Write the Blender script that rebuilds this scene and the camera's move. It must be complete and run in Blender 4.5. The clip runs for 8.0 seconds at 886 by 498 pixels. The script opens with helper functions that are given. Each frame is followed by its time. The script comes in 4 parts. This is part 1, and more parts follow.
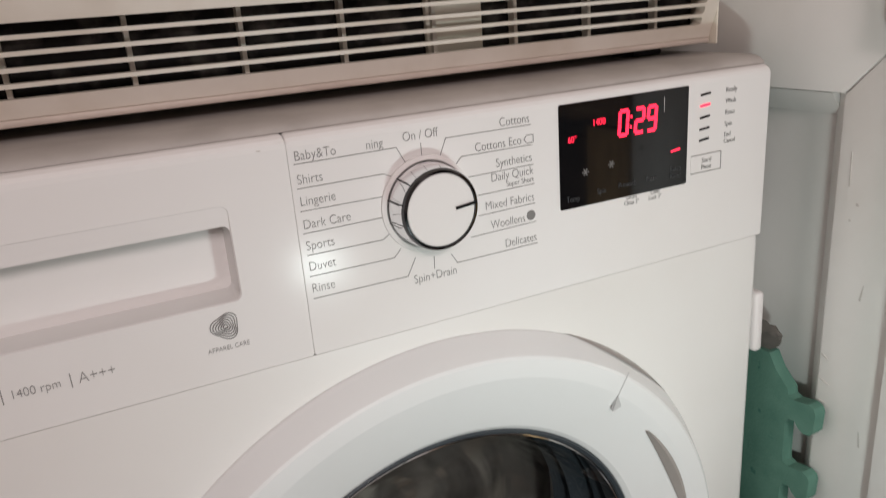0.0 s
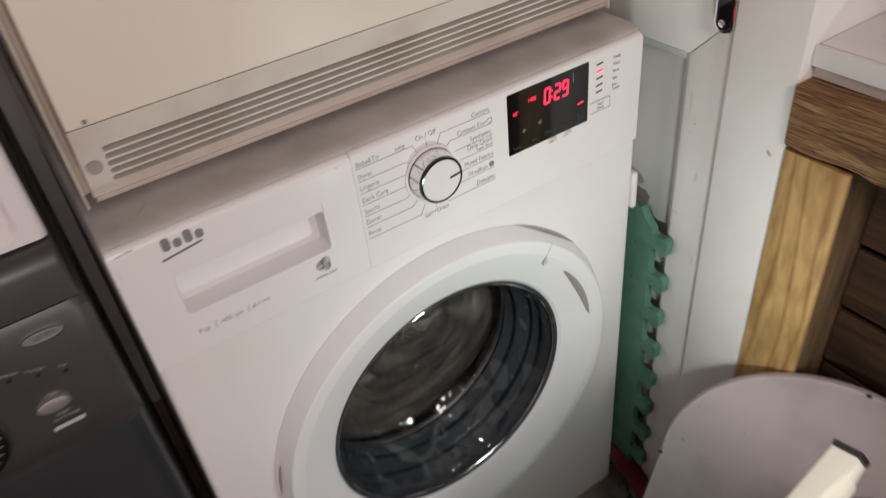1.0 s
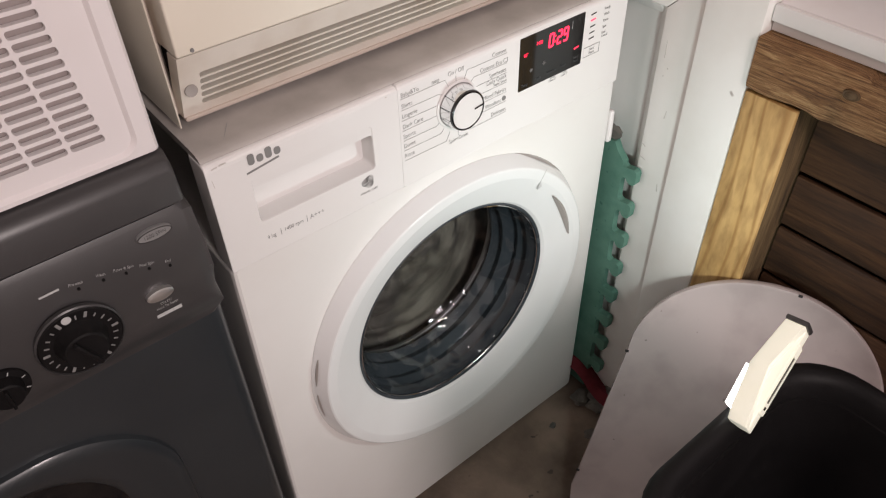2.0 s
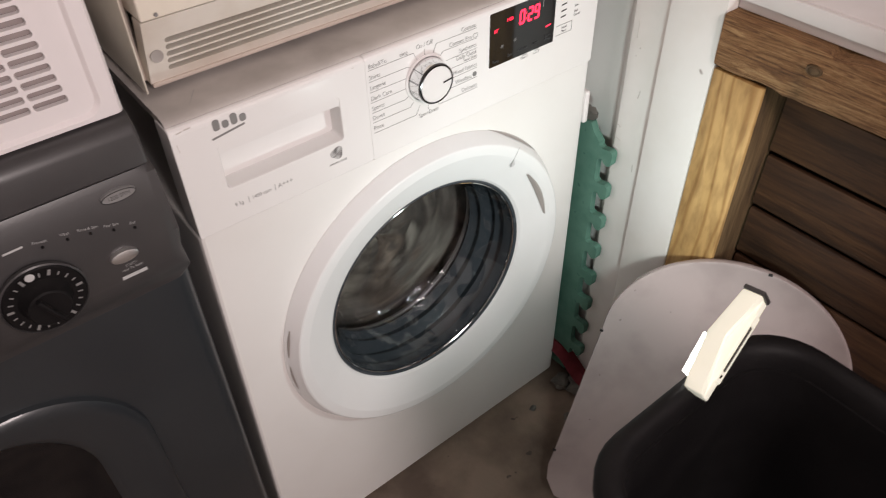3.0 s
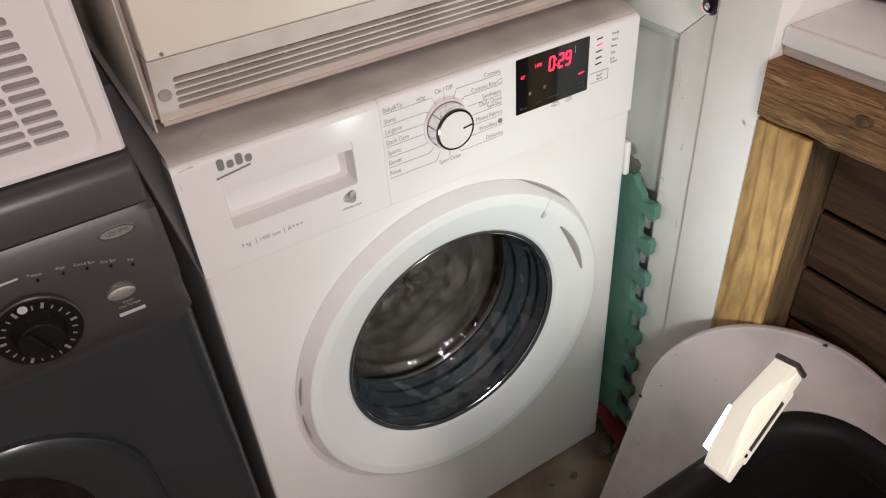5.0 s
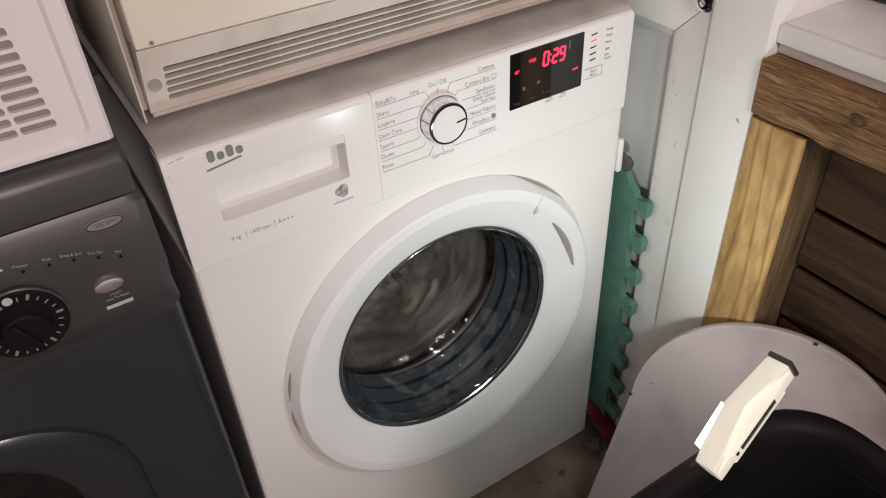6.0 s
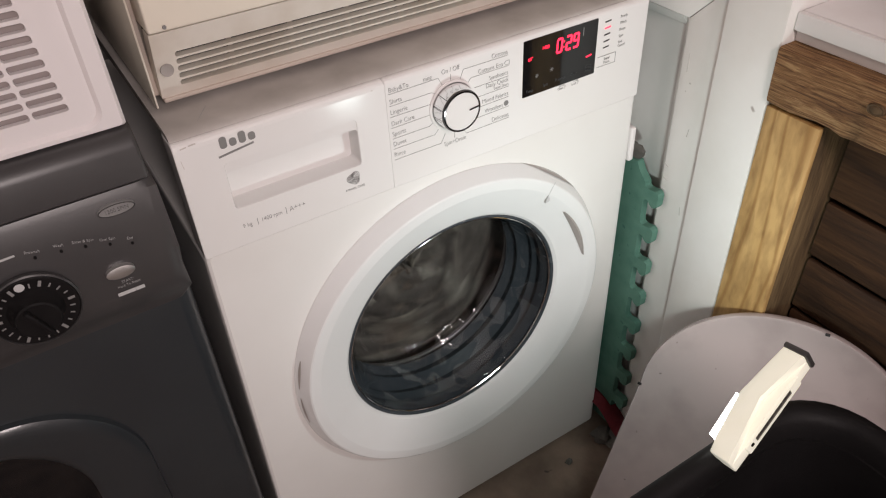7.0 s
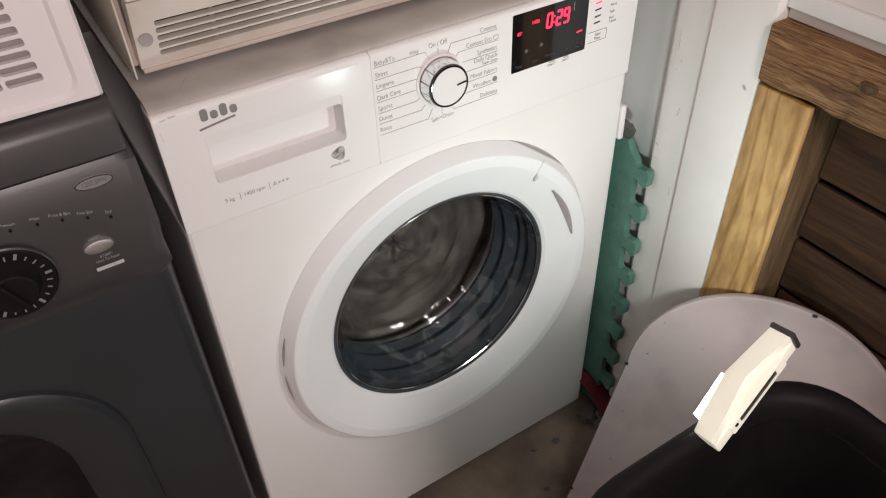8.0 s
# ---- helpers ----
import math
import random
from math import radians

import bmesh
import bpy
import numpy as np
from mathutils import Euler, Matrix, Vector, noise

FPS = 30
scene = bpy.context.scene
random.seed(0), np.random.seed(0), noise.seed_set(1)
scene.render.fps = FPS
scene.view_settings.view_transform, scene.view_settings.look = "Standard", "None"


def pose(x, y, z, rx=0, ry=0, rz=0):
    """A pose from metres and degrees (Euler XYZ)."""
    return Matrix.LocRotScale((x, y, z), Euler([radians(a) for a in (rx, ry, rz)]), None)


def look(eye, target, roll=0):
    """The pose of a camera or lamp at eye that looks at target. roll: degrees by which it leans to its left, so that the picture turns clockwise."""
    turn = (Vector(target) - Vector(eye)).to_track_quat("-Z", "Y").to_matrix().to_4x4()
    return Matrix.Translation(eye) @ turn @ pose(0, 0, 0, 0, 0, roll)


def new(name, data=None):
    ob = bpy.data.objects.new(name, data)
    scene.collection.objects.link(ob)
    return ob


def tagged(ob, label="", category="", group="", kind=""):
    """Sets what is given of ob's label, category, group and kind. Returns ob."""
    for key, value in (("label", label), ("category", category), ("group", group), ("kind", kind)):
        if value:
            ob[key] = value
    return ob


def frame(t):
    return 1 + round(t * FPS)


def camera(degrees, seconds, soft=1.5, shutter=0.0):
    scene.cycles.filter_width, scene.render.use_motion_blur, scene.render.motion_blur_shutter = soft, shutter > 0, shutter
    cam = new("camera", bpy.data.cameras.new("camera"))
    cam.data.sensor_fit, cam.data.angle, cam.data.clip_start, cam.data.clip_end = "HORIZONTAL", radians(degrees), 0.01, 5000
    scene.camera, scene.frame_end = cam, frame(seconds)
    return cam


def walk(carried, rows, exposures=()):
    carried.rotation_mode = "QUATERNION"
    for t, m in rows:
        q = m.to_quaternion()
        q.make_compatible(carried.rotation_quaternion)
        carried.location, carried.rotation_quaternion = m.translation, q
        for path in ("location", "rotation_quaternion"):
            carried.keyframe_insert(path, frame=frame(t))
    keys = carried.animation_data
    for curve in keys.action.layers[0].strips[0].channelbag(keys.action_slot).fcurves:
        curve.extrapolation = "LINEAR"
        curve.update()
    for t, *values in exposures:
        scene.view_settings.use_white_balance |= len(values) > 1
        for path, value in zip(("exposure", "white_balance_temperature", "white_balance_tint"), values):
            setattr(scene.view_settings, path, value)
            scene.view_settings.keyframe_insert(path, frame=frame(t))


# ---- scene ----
cam = camera(61.6, 8.0, soft=1.15, shutter=0.3)
PATH = [
    (0, (-0.176, -0.405, 0.897), (0.634, 1.309, 0.261), -4.4),
    (0.5, (-0.201, -0.426, 0.97), (0.621, 1.149, 0.052), -5.5),
    (0.8, (-0.24, -0.5, 1.109), (0.54, 0.965, -0.018), -7.8),
    (1, (-0.308, -0.547, 1.177), (0.482, 0.809, -0.062), -6.9),
    (1.2, (-0.364, -0.584, 1.228), (0.434, 0.707, -0.077), -5.6),
    (1.5, (-0.428, -0.576, 1.247), (0.453, 0.632, -0.082), -2.8),
    (2.8, (-0.486, -0.601, 1.217), (0.433, 0.544, -0.141), -1.4),
    (3, (-0.459, -0.628, 1.22), (0.442, 0.539, -0.131), -1.5),
    (3.5, (-0.389, -0.671, 1.223), (0.424, 0.617, -0.074), -3.5),
    (4, (-0.374, -0.671, 1.232), (0.399, 0.677, -0.027), -4.4),
    (4.5, (-0.379, -0.66, 1.204), (0.389, 0.716, -0.028), -4.9),
    (6, (-0.382, -0.648, 1.185), (0.417, 0.702, -0.056), -3.3),
    (6.5, (-0.393, -0.64, 1.192), (0.401, 0.712, -0.05), -3.1),
    (7, (-0.39, -0.638, 1.182), (0.395, 0.698, -0.083), -3.1),
    (7.5, (-0.385, -0.64, 1.18), (0.399, 0.675, -0.107), -2.8),
    (8, (-0.381, -0.637, 1.173), (0.401, 0.66, -0.133), -2.2),
]
walk(cam, [(t, look(eye, target, roll)) for t, eye, target, roll in PATH], [(0.0, -0.38), (0.5, -0.42), (1.0, -0.38), (1.5, -0.1), (2.8, 0.10), (3.0, 0.10), (3.5, -0.02), (4.5, -0.07), (6.0, -0.12), (7.0, -0.08), (8.0, -0.03)])

# ---------------------------------------------------------------- world and light
world = bpy.data.worlds.new("night")
scene.world = world
world.use_nodes = True
world.node_tree.nodes["Background"].inputs[0].default_value = (0.02, 0.025, 0.04, 1)
world.node_tree.nodes["Background"].inputs[1].default_value = 0.3


def lamp(name, kind, at, target, watts, colour, size):
    data = bpy.data.lights.new(name, kind)
    data.energy, data.color = watts, colour
    if kind == "AREA":
        data.shape, data.size = "DISK", size
    else:
        data.shadow_soft_size = size
    ob = new(name, data)
    ob.matrix_world = look(at, target)
    return ob


# the small LED lamp propped on the bin's rim: its two ends, and the frame of its case
END_A, END_B = Vector((0.007, -0.4141, 0.6098)), Vector((0.1113, -0.3973, 0.6747))
AXIS = (END_B - END_A).normalized()
BACK = Vector((0.02, -0.97, 0.14))
BACK = (BACK - AXIS * BACK.dot(AXIS)).normalized()
SIDE = BACK.cross(AXIS).normalized()
MID = (END_A + END_B) / 2 - SIDE * 0.0165
CASE = Matrix(((AXIS.x, SIDE.x, BACK.x, MID.x), (AXIS.y, SIDE.y, BACK.y, MID.y), (AXIS.z, SIDE.z, BACK.z, MID.z), (0, 0, 0, 1)))
led = lamp("led_light", "AREA", (0, 0, 1), (0, 0, 0), 1.02, (0.86, 1.0, 0.97), 0.1)
led.data.shape, led.data.size, led.data.size_y = "RECTANGLE", 0.055, 0.022
led.data.spread = radians(166)
GLOW_AT = CASE @ Vector((-0.024, 0.0050, -0.0165))
led.matrix_world = look(GLOW_AT, GLOW_AT + Vector((0.34, 0.93, -0.06)), 0)
# unseen lamp added behind the viewer for the room's weak fill, its spot found by trial
lamp("room_fill_light", "AREA", (-0.36, -1.92, 1.72), (-0.2, 0.0, 0.6), 23.0, (1.0, 0.86, 0.845), 0.5)

# ---------------------------------------------------------------- materials


def nodes_of(name):
    m = bpy.data.materials.new(name)
    m.use_nodes = True
    t = m.node_tree
    return m, t, t.nodes["Principled BSDF"]


def link(t, a, b):
    t.links.new(a, b)


def noise_tex(t, scale, detail=4.0, stretch=None, distortion=0.0, seed=0.0):
    co = t.nodes.new("ShaderNodeTexCoord")
    mp = t.nodes.new("ShaderNodeMapping")
    mp.inputs["Location"].default_value = (seed, seed * 0.7, seed * 1.3)
    if stretch:
        mp.inputs["Scale"].default_value = stretch
    n = t.nodes.new("ShaderNodeTexNoise")
    n.inputs["Scale"].default_value, n.inputs["Detail"].default_value = scale, detail
    n.inputs["Distortion"].default_value = distortion
    link(t, co.outputs["Object"], mp.inputs["Vector"])
    link(t, mp.outputs["Vector"], n.inputs["Vector"])
    return n


def ramp(t, src, stops):
    r = t.nodes.new("ShaderNodeValToRGB")
    while len(r.color_ramp.elements) < len(stops):
        r.color_ramp.elements.new(0.5)
    for e, (p, c) in zip(r.color_ramp.elements, stops):
        e.position, e.color = p, (*c, 1)
    link(t, src, r.inputs["Fac"])
    return r


def surface(name, base, stain, rough=0.4, metal=0.0, scale=9.0, grain=180.0, bump=0.05, lo=0.45, hi=0.75, coat=0.0, fleck=None):
    """A painted, plastic or mineral surface: base colour, broad stains, fine grain in gloss and relief."""
    m, t, p = nodes_of(name)
    n1, n2 = noise_tex(t, scale, 6, seed=1.7), noise_tex(t, grain, 3, seed=4.1)
    r = ramp(t, n1.outputs["Fac"], [(lo, base), (hi, stain)])
    out = r.outputs["Color"]
    if fleck:
        n3 = noise_tex(t, fleck[0], 2, seed=9.3)
        f = ramp(t, n3.outputs["Fac"], [(fleck[1], (0, 0, 0)), (fleck[1] + 0.04, (1, 1, 1))])
        mix = t.nodes.new("ShaderNodeMix")
        mix.data_type = "RGBA"
        link(t, f.outputs["Color"], mix.inputs["Factor"])
        link(t, out, mix.inputs["A"])
        mix.inputs["B"].default_value = (*fleck[2], 1)
        out = mix.outputs["Result"]
    link(t, out, p.inputs["Base Color"])
    mr = t.nodes.new("ShaderNodeMapRange")
    mr.inputs["To Min"].default_value, mr.inputs["To Max"].default_value = rough * 0.8, min(1, rough * 1.25)
    link(t, n1.outputs["Fac"], mr.inputs["Value"])
    link(t, mr.outputs["Result"], p.inputs["Roughness"])
    p.inputs["Metallic"].default_value = metal
    p.inputs["Coat Weight"].default_value = coat
    if bump:
        b = t.nodes.new("ShaderNodeBump")
        b.inputs["Strength"].default_value, b.inputs["Distance"].default_value = bump, 0.001
        link(t, n2.outputs["Fac"], b.inputs["Height"])
        link(t, b.outputs["Normal"], p.inputs["Normal"])
    return m


def wood(name, dark, mid, light, stretch, scale=14.0, rough=0.65, bump=0.5, distortion=0.6, rings=None):
    m, t, p = nodes_of(name)
    n1 = noise_tex(t, scale, 8, stretch, distortion, 2.2)
    n2 = noise_tex(t, scale * 6, 6, stretch, 0.2, 5.0)
    n3 = noise_tex(t, 5.0, 3, None, 0.0, 7.0)
    r = ramp(t, n1.outputs["Fac"], [(0.28, dark), (0.5, mid), (0.72, light)])
    r2 = ramp(t, n2.outputs["Fac"], [(0.3, (0.55, 0.5, 0.45)), (0.6, (1, 1, 1))])
    r3 = ramp(t, n3.outputs["Fac"], [(0.3, (0.75, 0.72, 0.7)), (0.7, (1, 1, 1))])
    out = r.outputs["Color"]
    extras = [r2, r3]
    if rings:
        # growth lines drawn out along the length, wandering into loops
        co, mp, wv = t.nodes.new("ShaderNodeTexCoord"), t.nodes.new("ShaderNodeMapping"), t.nodes.new("ShaderNodeTexWave")
        mp.inputs["Scale"].default_value = (1, 1, 0.16)
        link(t, co.outputs["Object"], mp.inputs["Vector"])
        link(t, mp.outputs["Vector"], wv.inputs["Vector"])
        wv.wave_type, wv.bands_direction = "BANDS", "Y"
        wv.inputs["Scale"].default_value, wv.inputs["Distortion"].default_value = rings[1], 7.0
        wv.inputs["Detail"].default_value, wv.inputs["Detail Scale"].default_value = 2.0, 1.4
        extras.append(ramp(t, wv.outputs["Fac"], [(0.0, (0.62, 0.52, 0.40)), (0.16, (0.95, 0.93, 0.90)), (0.5, (1, 1, 1))]))
    for extra in extras:
        mix = t.nodes.new("ShaderNodeMix")
        mix.data_type, mix.blend_type = "RGBA", "MULTIPLY"
        mix.inputs["Factor"].default_value = 0.8
        link(t, out, mix.inputs["A"])
        link(t, extra.outputs["Color"], mix.inputs["B"])
        out = mix.outputs["Result"]
    link(t, out, p.inputs["Base Color"])
    p.inputs["Roughness"].default_value = rough
    b = t.nodes.new("ShaderNodeBump")
    b.inputs["Strength"].default_value, b.inputs["Distance"].default_value = bump, 0.002
    link(t, n2.outputs["Fac"], b.inputs["Height"])
    link(t, b.outputs["Normal"], p.inputs["Normal"])
    return m


def glow(name, colour, strength):
    m, t, p = nodes_of(name)
    p.inputs["Base Color"].default_value = (*[c * 0.3 for c in colour], 1)
    p.inputs["Emission Color"].default_value = (*colour, 1)
    p.inputs["Emission Strength"].default_value = strength
    return m


def glass(name, tint, rough=0.0, wave=None):
    m, t, p = nodes_of(name)
    t.nodes.remove(p)
    tr, gl = t.nodes.new("ShaderNodeBsdfTransparent"), t.nodes.new("ShaderNodeBsdfGlossy")
    mix, fr = t.nodes.new("ShaderNodeMixShader"), t.nodes.new("ShaderNodeFresnel")
    tr.inputs["Color"].default_value = (*tint, 1)
    gl.inputs["Roughness"].default_value = rough
    fr.inputs["IOR"].default_value = 1.5
    if wave:
        n, b = noise_tex(t, wave[0], 0.0), t.nodes.new("ShaderNodeBump")
        b.inputs["Strength"].default_value, b.inputs["Distance"].default_value = 1.0, wave[1]
        link(t, n.outputs["Fac"], b.inputs["Height"])
        link(t, b.outputs["Normal"], gl.inputs["Normal"])
    link(t, fr.outputs["Fac"], mix.inputs["Fac"])
    link(t, tr.outputs["BSDF"], mix.inputs[1])
    link(t, gl.outputs["BSDF"], mix.inputs[2])
    link(t, mix.outputs["Shader"], t.nodes["Material Output"].inputs["Surface"])
    return m


WHITE = surface("white_enamel", (0.80, 0.79, 0.77), (0.76, 0.745, 0.72), 0.3, bump=0.03, scale=5, grain=260)
PANEL = surface("white_gloss_plastic", (0.80, 0.79, 0.78), (0.775, 0.76, 0.74), 0.18, bump=0.02, scale=6, grain=300)
PANEL.node_tree.nodes["Principled BSDF"].inputs["Specular IOR Level"].default_value = 0.11
DOORW = surface("white_door_plastic", (0.79, 0.80, 0.80), (0.76, 0.765, 0.76), 0.22, bump=0.02, scale=7, grain=300)
# Dusty, and its base darkened as shade to offset lamp light from above.
TOPW = surface("dusty_darkened_laminate", (0.48, 0.45, 0.425), (0.31, 0.285, 0.265), 0.5, bump=0.08, scale=14, grain=350, lo=0.4, hi=0.8)
CREAM = surface("cream_enamel", (0.80, 0.745, 0.64), (0.77, 0.70, 0.59), 0.38, bump=0.03, scale=4, grain=260)
CREAM2 = surface("yellowed_plastic", (0.74, 0.69, 0.62), (0.62, 0.55, 0.47), 0.42, bump=0.06, scale=16, grain=300)
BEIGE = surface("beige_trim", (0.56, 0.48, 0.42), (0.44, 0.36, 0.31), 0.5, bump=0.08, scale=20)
WALLW = surface("white_wall_paint", (0.83, 0.81, 0.785), (0.74, 0.71, 0.67), 0.45, bump=0.25, scale=7, grain=90, fleck=(34, 0.755, (0.40, 0.36, 0.33)))
SILLW = surface("white_sill_paint", (0.80, 0.77, 0.76), (0.70, 0.65, 0.63), 0.45, bump=0.2, scale=9, grain=110)
BOXW = surface("white_coated_metal", (0.80, 0.76, 0.76), (0.76, 0.71, 0.70), 0.32, bump=0.03, scale=5, grain=260)
BINW = surface("scuffed_white_plastic", (0.49, 0.415, 0.405), (0.40, 0.335, 0.325), 0.22, bump=0.08, scale=15, grain=200, lo=0.46, hi=0.78, fleck=(60, 0.735, (0.26, 0.22, 0.21)))
SLATE = surface("dark_slate_paint", (0.024, 0.028, 0.032), (0.031, 0.036, 0.040), 0.3, bump=0.03, scale=5, grain=260, coat=0.2)
SLATE2 = surface("dark_slate_plastic", (0.045, 0.043, 0.044), (0.058, 0.055, 0.055), 0.36, bump=0.06, scale=8, grain=400)
BLACKP = surface("black_plastic", (0.0075, 0.0068, 0.0072), (0.011, 0.0100, 0.0104), 0.55, bump=0.2, scale=12, grain=420)
BLACKP.node_tree.nodes["Principled BSDF"].inputs["Specular IOR Level"].default_value = 0.16
# Shade of gaps and recesses put into near-black colour; dryer feet too.
DARK = surface("dark_shade_and_feet", (0.015, 0.014, 0.014), (0.03, 0.028, 0.026), 0.8, bump=0.2, scale=20)
# Lint clutter; its near-black base puts the slots' shade into the colour.
LINT = surface("lint_with_slot_shade", (0.008, 0.007, 0.007), (0.13, 0.118, 0.108), 0.95, bump=0.9, scale=34, grain=160, lo=0.5, hi=0.72)
RUBBER = surface("grey_rubber", (0.042, 0.050, 0.058), (0.058, 0.067, 0.076), 0.25, bump=0.05, scale=10)
STEEL = surface("drum_steel", (0.34, 0.34, 0.35), (0.28, 0.28, 0.29), 0.3, 0.9, bump=0.05, scale=14)
CHROME = surface("chrome", (0.82, 0.82, 0.83), (0.75, 0.75, 0.76), 0.08, 1.0, bump=0.0, scale=20)
# Chrome whose dark reflections are put into the colour.
TINTCHROME = surface("chrome_dark_tint", (0.10, 0.10, 0.105), (0.14, 0.14, 0.145), 0.12, 1.0, bump=0.0, scale=20)
SATIN = surface("satin_silver", (0.62, 0.61, 0.60), (0.55, 0.54, 0.53), 0.3, 0.8, bump=0.0, scale=20)
FOAM = surface("green_foam", (0.095, 0.215, 0.165), (0.065, 0.165, 0.125), 0.85, bump=0.5, scale=30, grain=420, fleck=(75, 0.70, (0.04, 0.13, 0.10)))
FOAMD = surface("dirty_foam", (0.10, 0.095, 0.085), (0.19, 0.17, 0.15), 0.9, bump=0.6, scale=40)
REDC = surface("red_cloth", (0.15, 0.012, 0.02), (0.09, 0.008, 0.013), 0.85, bump=0.6, scale=40, grain=500)
FLOORM = surface("dusty_concrete", (0.26, 0.195, 0.150), (0.095, 0.068, 0.052), 0.8, bump=0.7, scale=9, grain=120, lo=0.35, hi=0.7, fleck=(40, 0.70, (0.07, 0.055, 0.045)))
# Kept pale so the unseen walls and ceiling reflect more light.
PLASTER = surface("bounce_plaster", (0.72, 0.70, 0.68), (0.62, 0.60, 0.58), 0.8, bump=0.4, scale=6)
PINE = wood("pine", (0.48, 0.295, 0.110), (0.56, 0.355, 0.140), (0.62, 0.405, 0.168), (2.5, 2.5, 0.7), 6.0, 0.6, 0.2, 1.5, rings=(1.0, 13.0))
SAWN = wood("rough_sawn_wood", (0.10, 0.042, 0.017), (0.37, 0.195, 0.082), (0.62, 0.40, 0.195), (10, 0.45, 10), 20.0, 0.75, 1.6, 2.0)
BOARD = wood("dark_board", (0.029, 0.0115, 0.004), (0.066, 0.0285, 0.0105), (0.102, 0.047, 0.018), (6, 0.5, 6), 9.0, 0.7, 0.5, 1.0)
# Stud's shaded side put into a dark wood colour; also the knot's brown.
STUDSHADE_KNOT = wood("stud_shade_and_knot_wood", (0.045, 0.026, 0.012), (0.112, 0.068, 0.030), (0.175, 0.112, 0.053), (5, 5, 0.6), 8.0, 0.75, 0.6, 1.0)
SCUFF = surface("grey_scuff", (0.60, 0.57, 0.54), (0.47, 0.44, 0.41), 0.7, bump=0.2, scale=90)
INK = surface("grey_print", (0.21, 0.205, 0.20), (0.24, 0.235, 0.23), 0.5, bump=0.0)
BADGE = surface("grey_badge", (0.30, 0.30, 0.30), (0.34, 0.34, 0.34), 0.35, 0.3, bump=0.0)
INKL = surface("pale_print", (0.5, 0.5, 0.5), (0.55, 0.55, 0.55), 0.5, bump=0.0)
# Grey-brown that paints shade on the door's grip and slots; also the screw cover.
GRIP = surface("grip_shade_and_cover", (0.34, 0.31, 0.29), (0.42, 0.38, 0.36), 0.5, bump=0.0)
INKG = surface("dim_display_print", (0.09, 0.095, 0.10), (0.11, 0.115, 0.12), 0.5, bump=0.0)
DISPLAY = surface("black_display", (0.006, 0.006, 0.007), (0.008, 0.008, 0.009), 0.07, bump=0.0)
LED = glow("red_led", (1.0, 0.02, 0.06), 3.2)
LAMPGLOW = glow("lit_lamp_panel", (1.0, 1.0, 0.97), 6.0)
CASEW = surface("ivory_case_added_glow", (0.86, 0.84, 0.72), (0.82, 0.79, 0.66), 0.4, bump=0.05, scale=20)
# Emission added so the case looks lit; the lamp's panel is the real source.
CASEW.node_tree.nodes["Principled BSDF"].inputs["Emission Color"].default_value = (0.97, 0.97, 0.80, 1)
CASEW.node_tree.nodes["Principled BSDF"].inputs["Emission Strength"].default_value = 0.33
LCD = surface("lcd_screen", (0.06, 0.055, 0.05), (0.13, 0.12, 0.10), 0.15, bump=0.0, scale=60)
DOORGLASS = glass("door_glass", (0.90, 0.92, 0.925), wave=(34.0, 0.011))
PANE = glass("window_glass", (0.9, 0.92, 0.95))


def cloth(name, dark, light, seed):
    """Wet cloth: fold tones and motion streaks put into its colour, drawn out round the drum's axis (the object's y).
    """
    m, t, p = nodes_of(name)
    co, sep, join = t.nodes.new("ShaderNodeTexCoord"), t.nodes.new("ShaderNodeSeparateXYZ"), t.nodes.new("ShaderNodeCombineXYZ")
    link(t, co.outputs["Object"], sep.inputs["Vector"])

    def math_node(kind, one, two):
        n = t.nodes.new("ShaderNodeMath")
        n.operation = kind
        for slot, value in zip(n.inputs, (one, two)):
            if isinstance(value, (int, float)):
                slot.default_value = value
            else:
                link(t, value, slot)
        return n.outputs[0]
    x, z = sep.outputs["X"], sep.outputs["Z"]
    r = math_node("SQRT", math_node("ADD", math_node("MULTIPLY", x, x), math_node("MULTIPLY", z, z)), 0.0)
    rs = math_node("ADD", r, 0.004)
    link(t, math_node("ADD", math_node("DIVIDE", x, rs), seed), join.inputs["X"])
    link(t, math_node("MULTIPLY", r, 34.0), join.inputs["Y"])
    link(t, math_node("DIVIDE", z, rs), join.inputs["Z"])
    n1 = t.nodes.new("ShaderNodeTexNoise")
    n1.inputs["Scale"].default_value, n1.inputs["Detail"].default_value, n1.inputs["Distortion"].default_value = 1.0, 5.0, 0.9
    link(t, join.outputs["Vector"], n1.inputs["Vector"])
    mid = tuple(d * 0.65 + l * 0.35 for d, l in zip(dark, light))
    link(t, ramp(t, n1.outputs["Fac"], [(0.34, dark), (0.52, mid), (0.70, light)]).outputs["Color"], p.inputs["Base Color"])
    p.inputs["Roughness"].default_value = 0.7
    n2, b = noise_tex(t, 260, 3), t.nodes.new("ShaderNodeBump")
    b.inputs["Strength"].default_value, b.inputs["Distance"].default_value = 0.4, 0.001
    link(t, n2.outputs["Fac"], b.inputs["Height"])
    link(t, b.outputs["Normal"], p.inputs["Normal"])
    return m


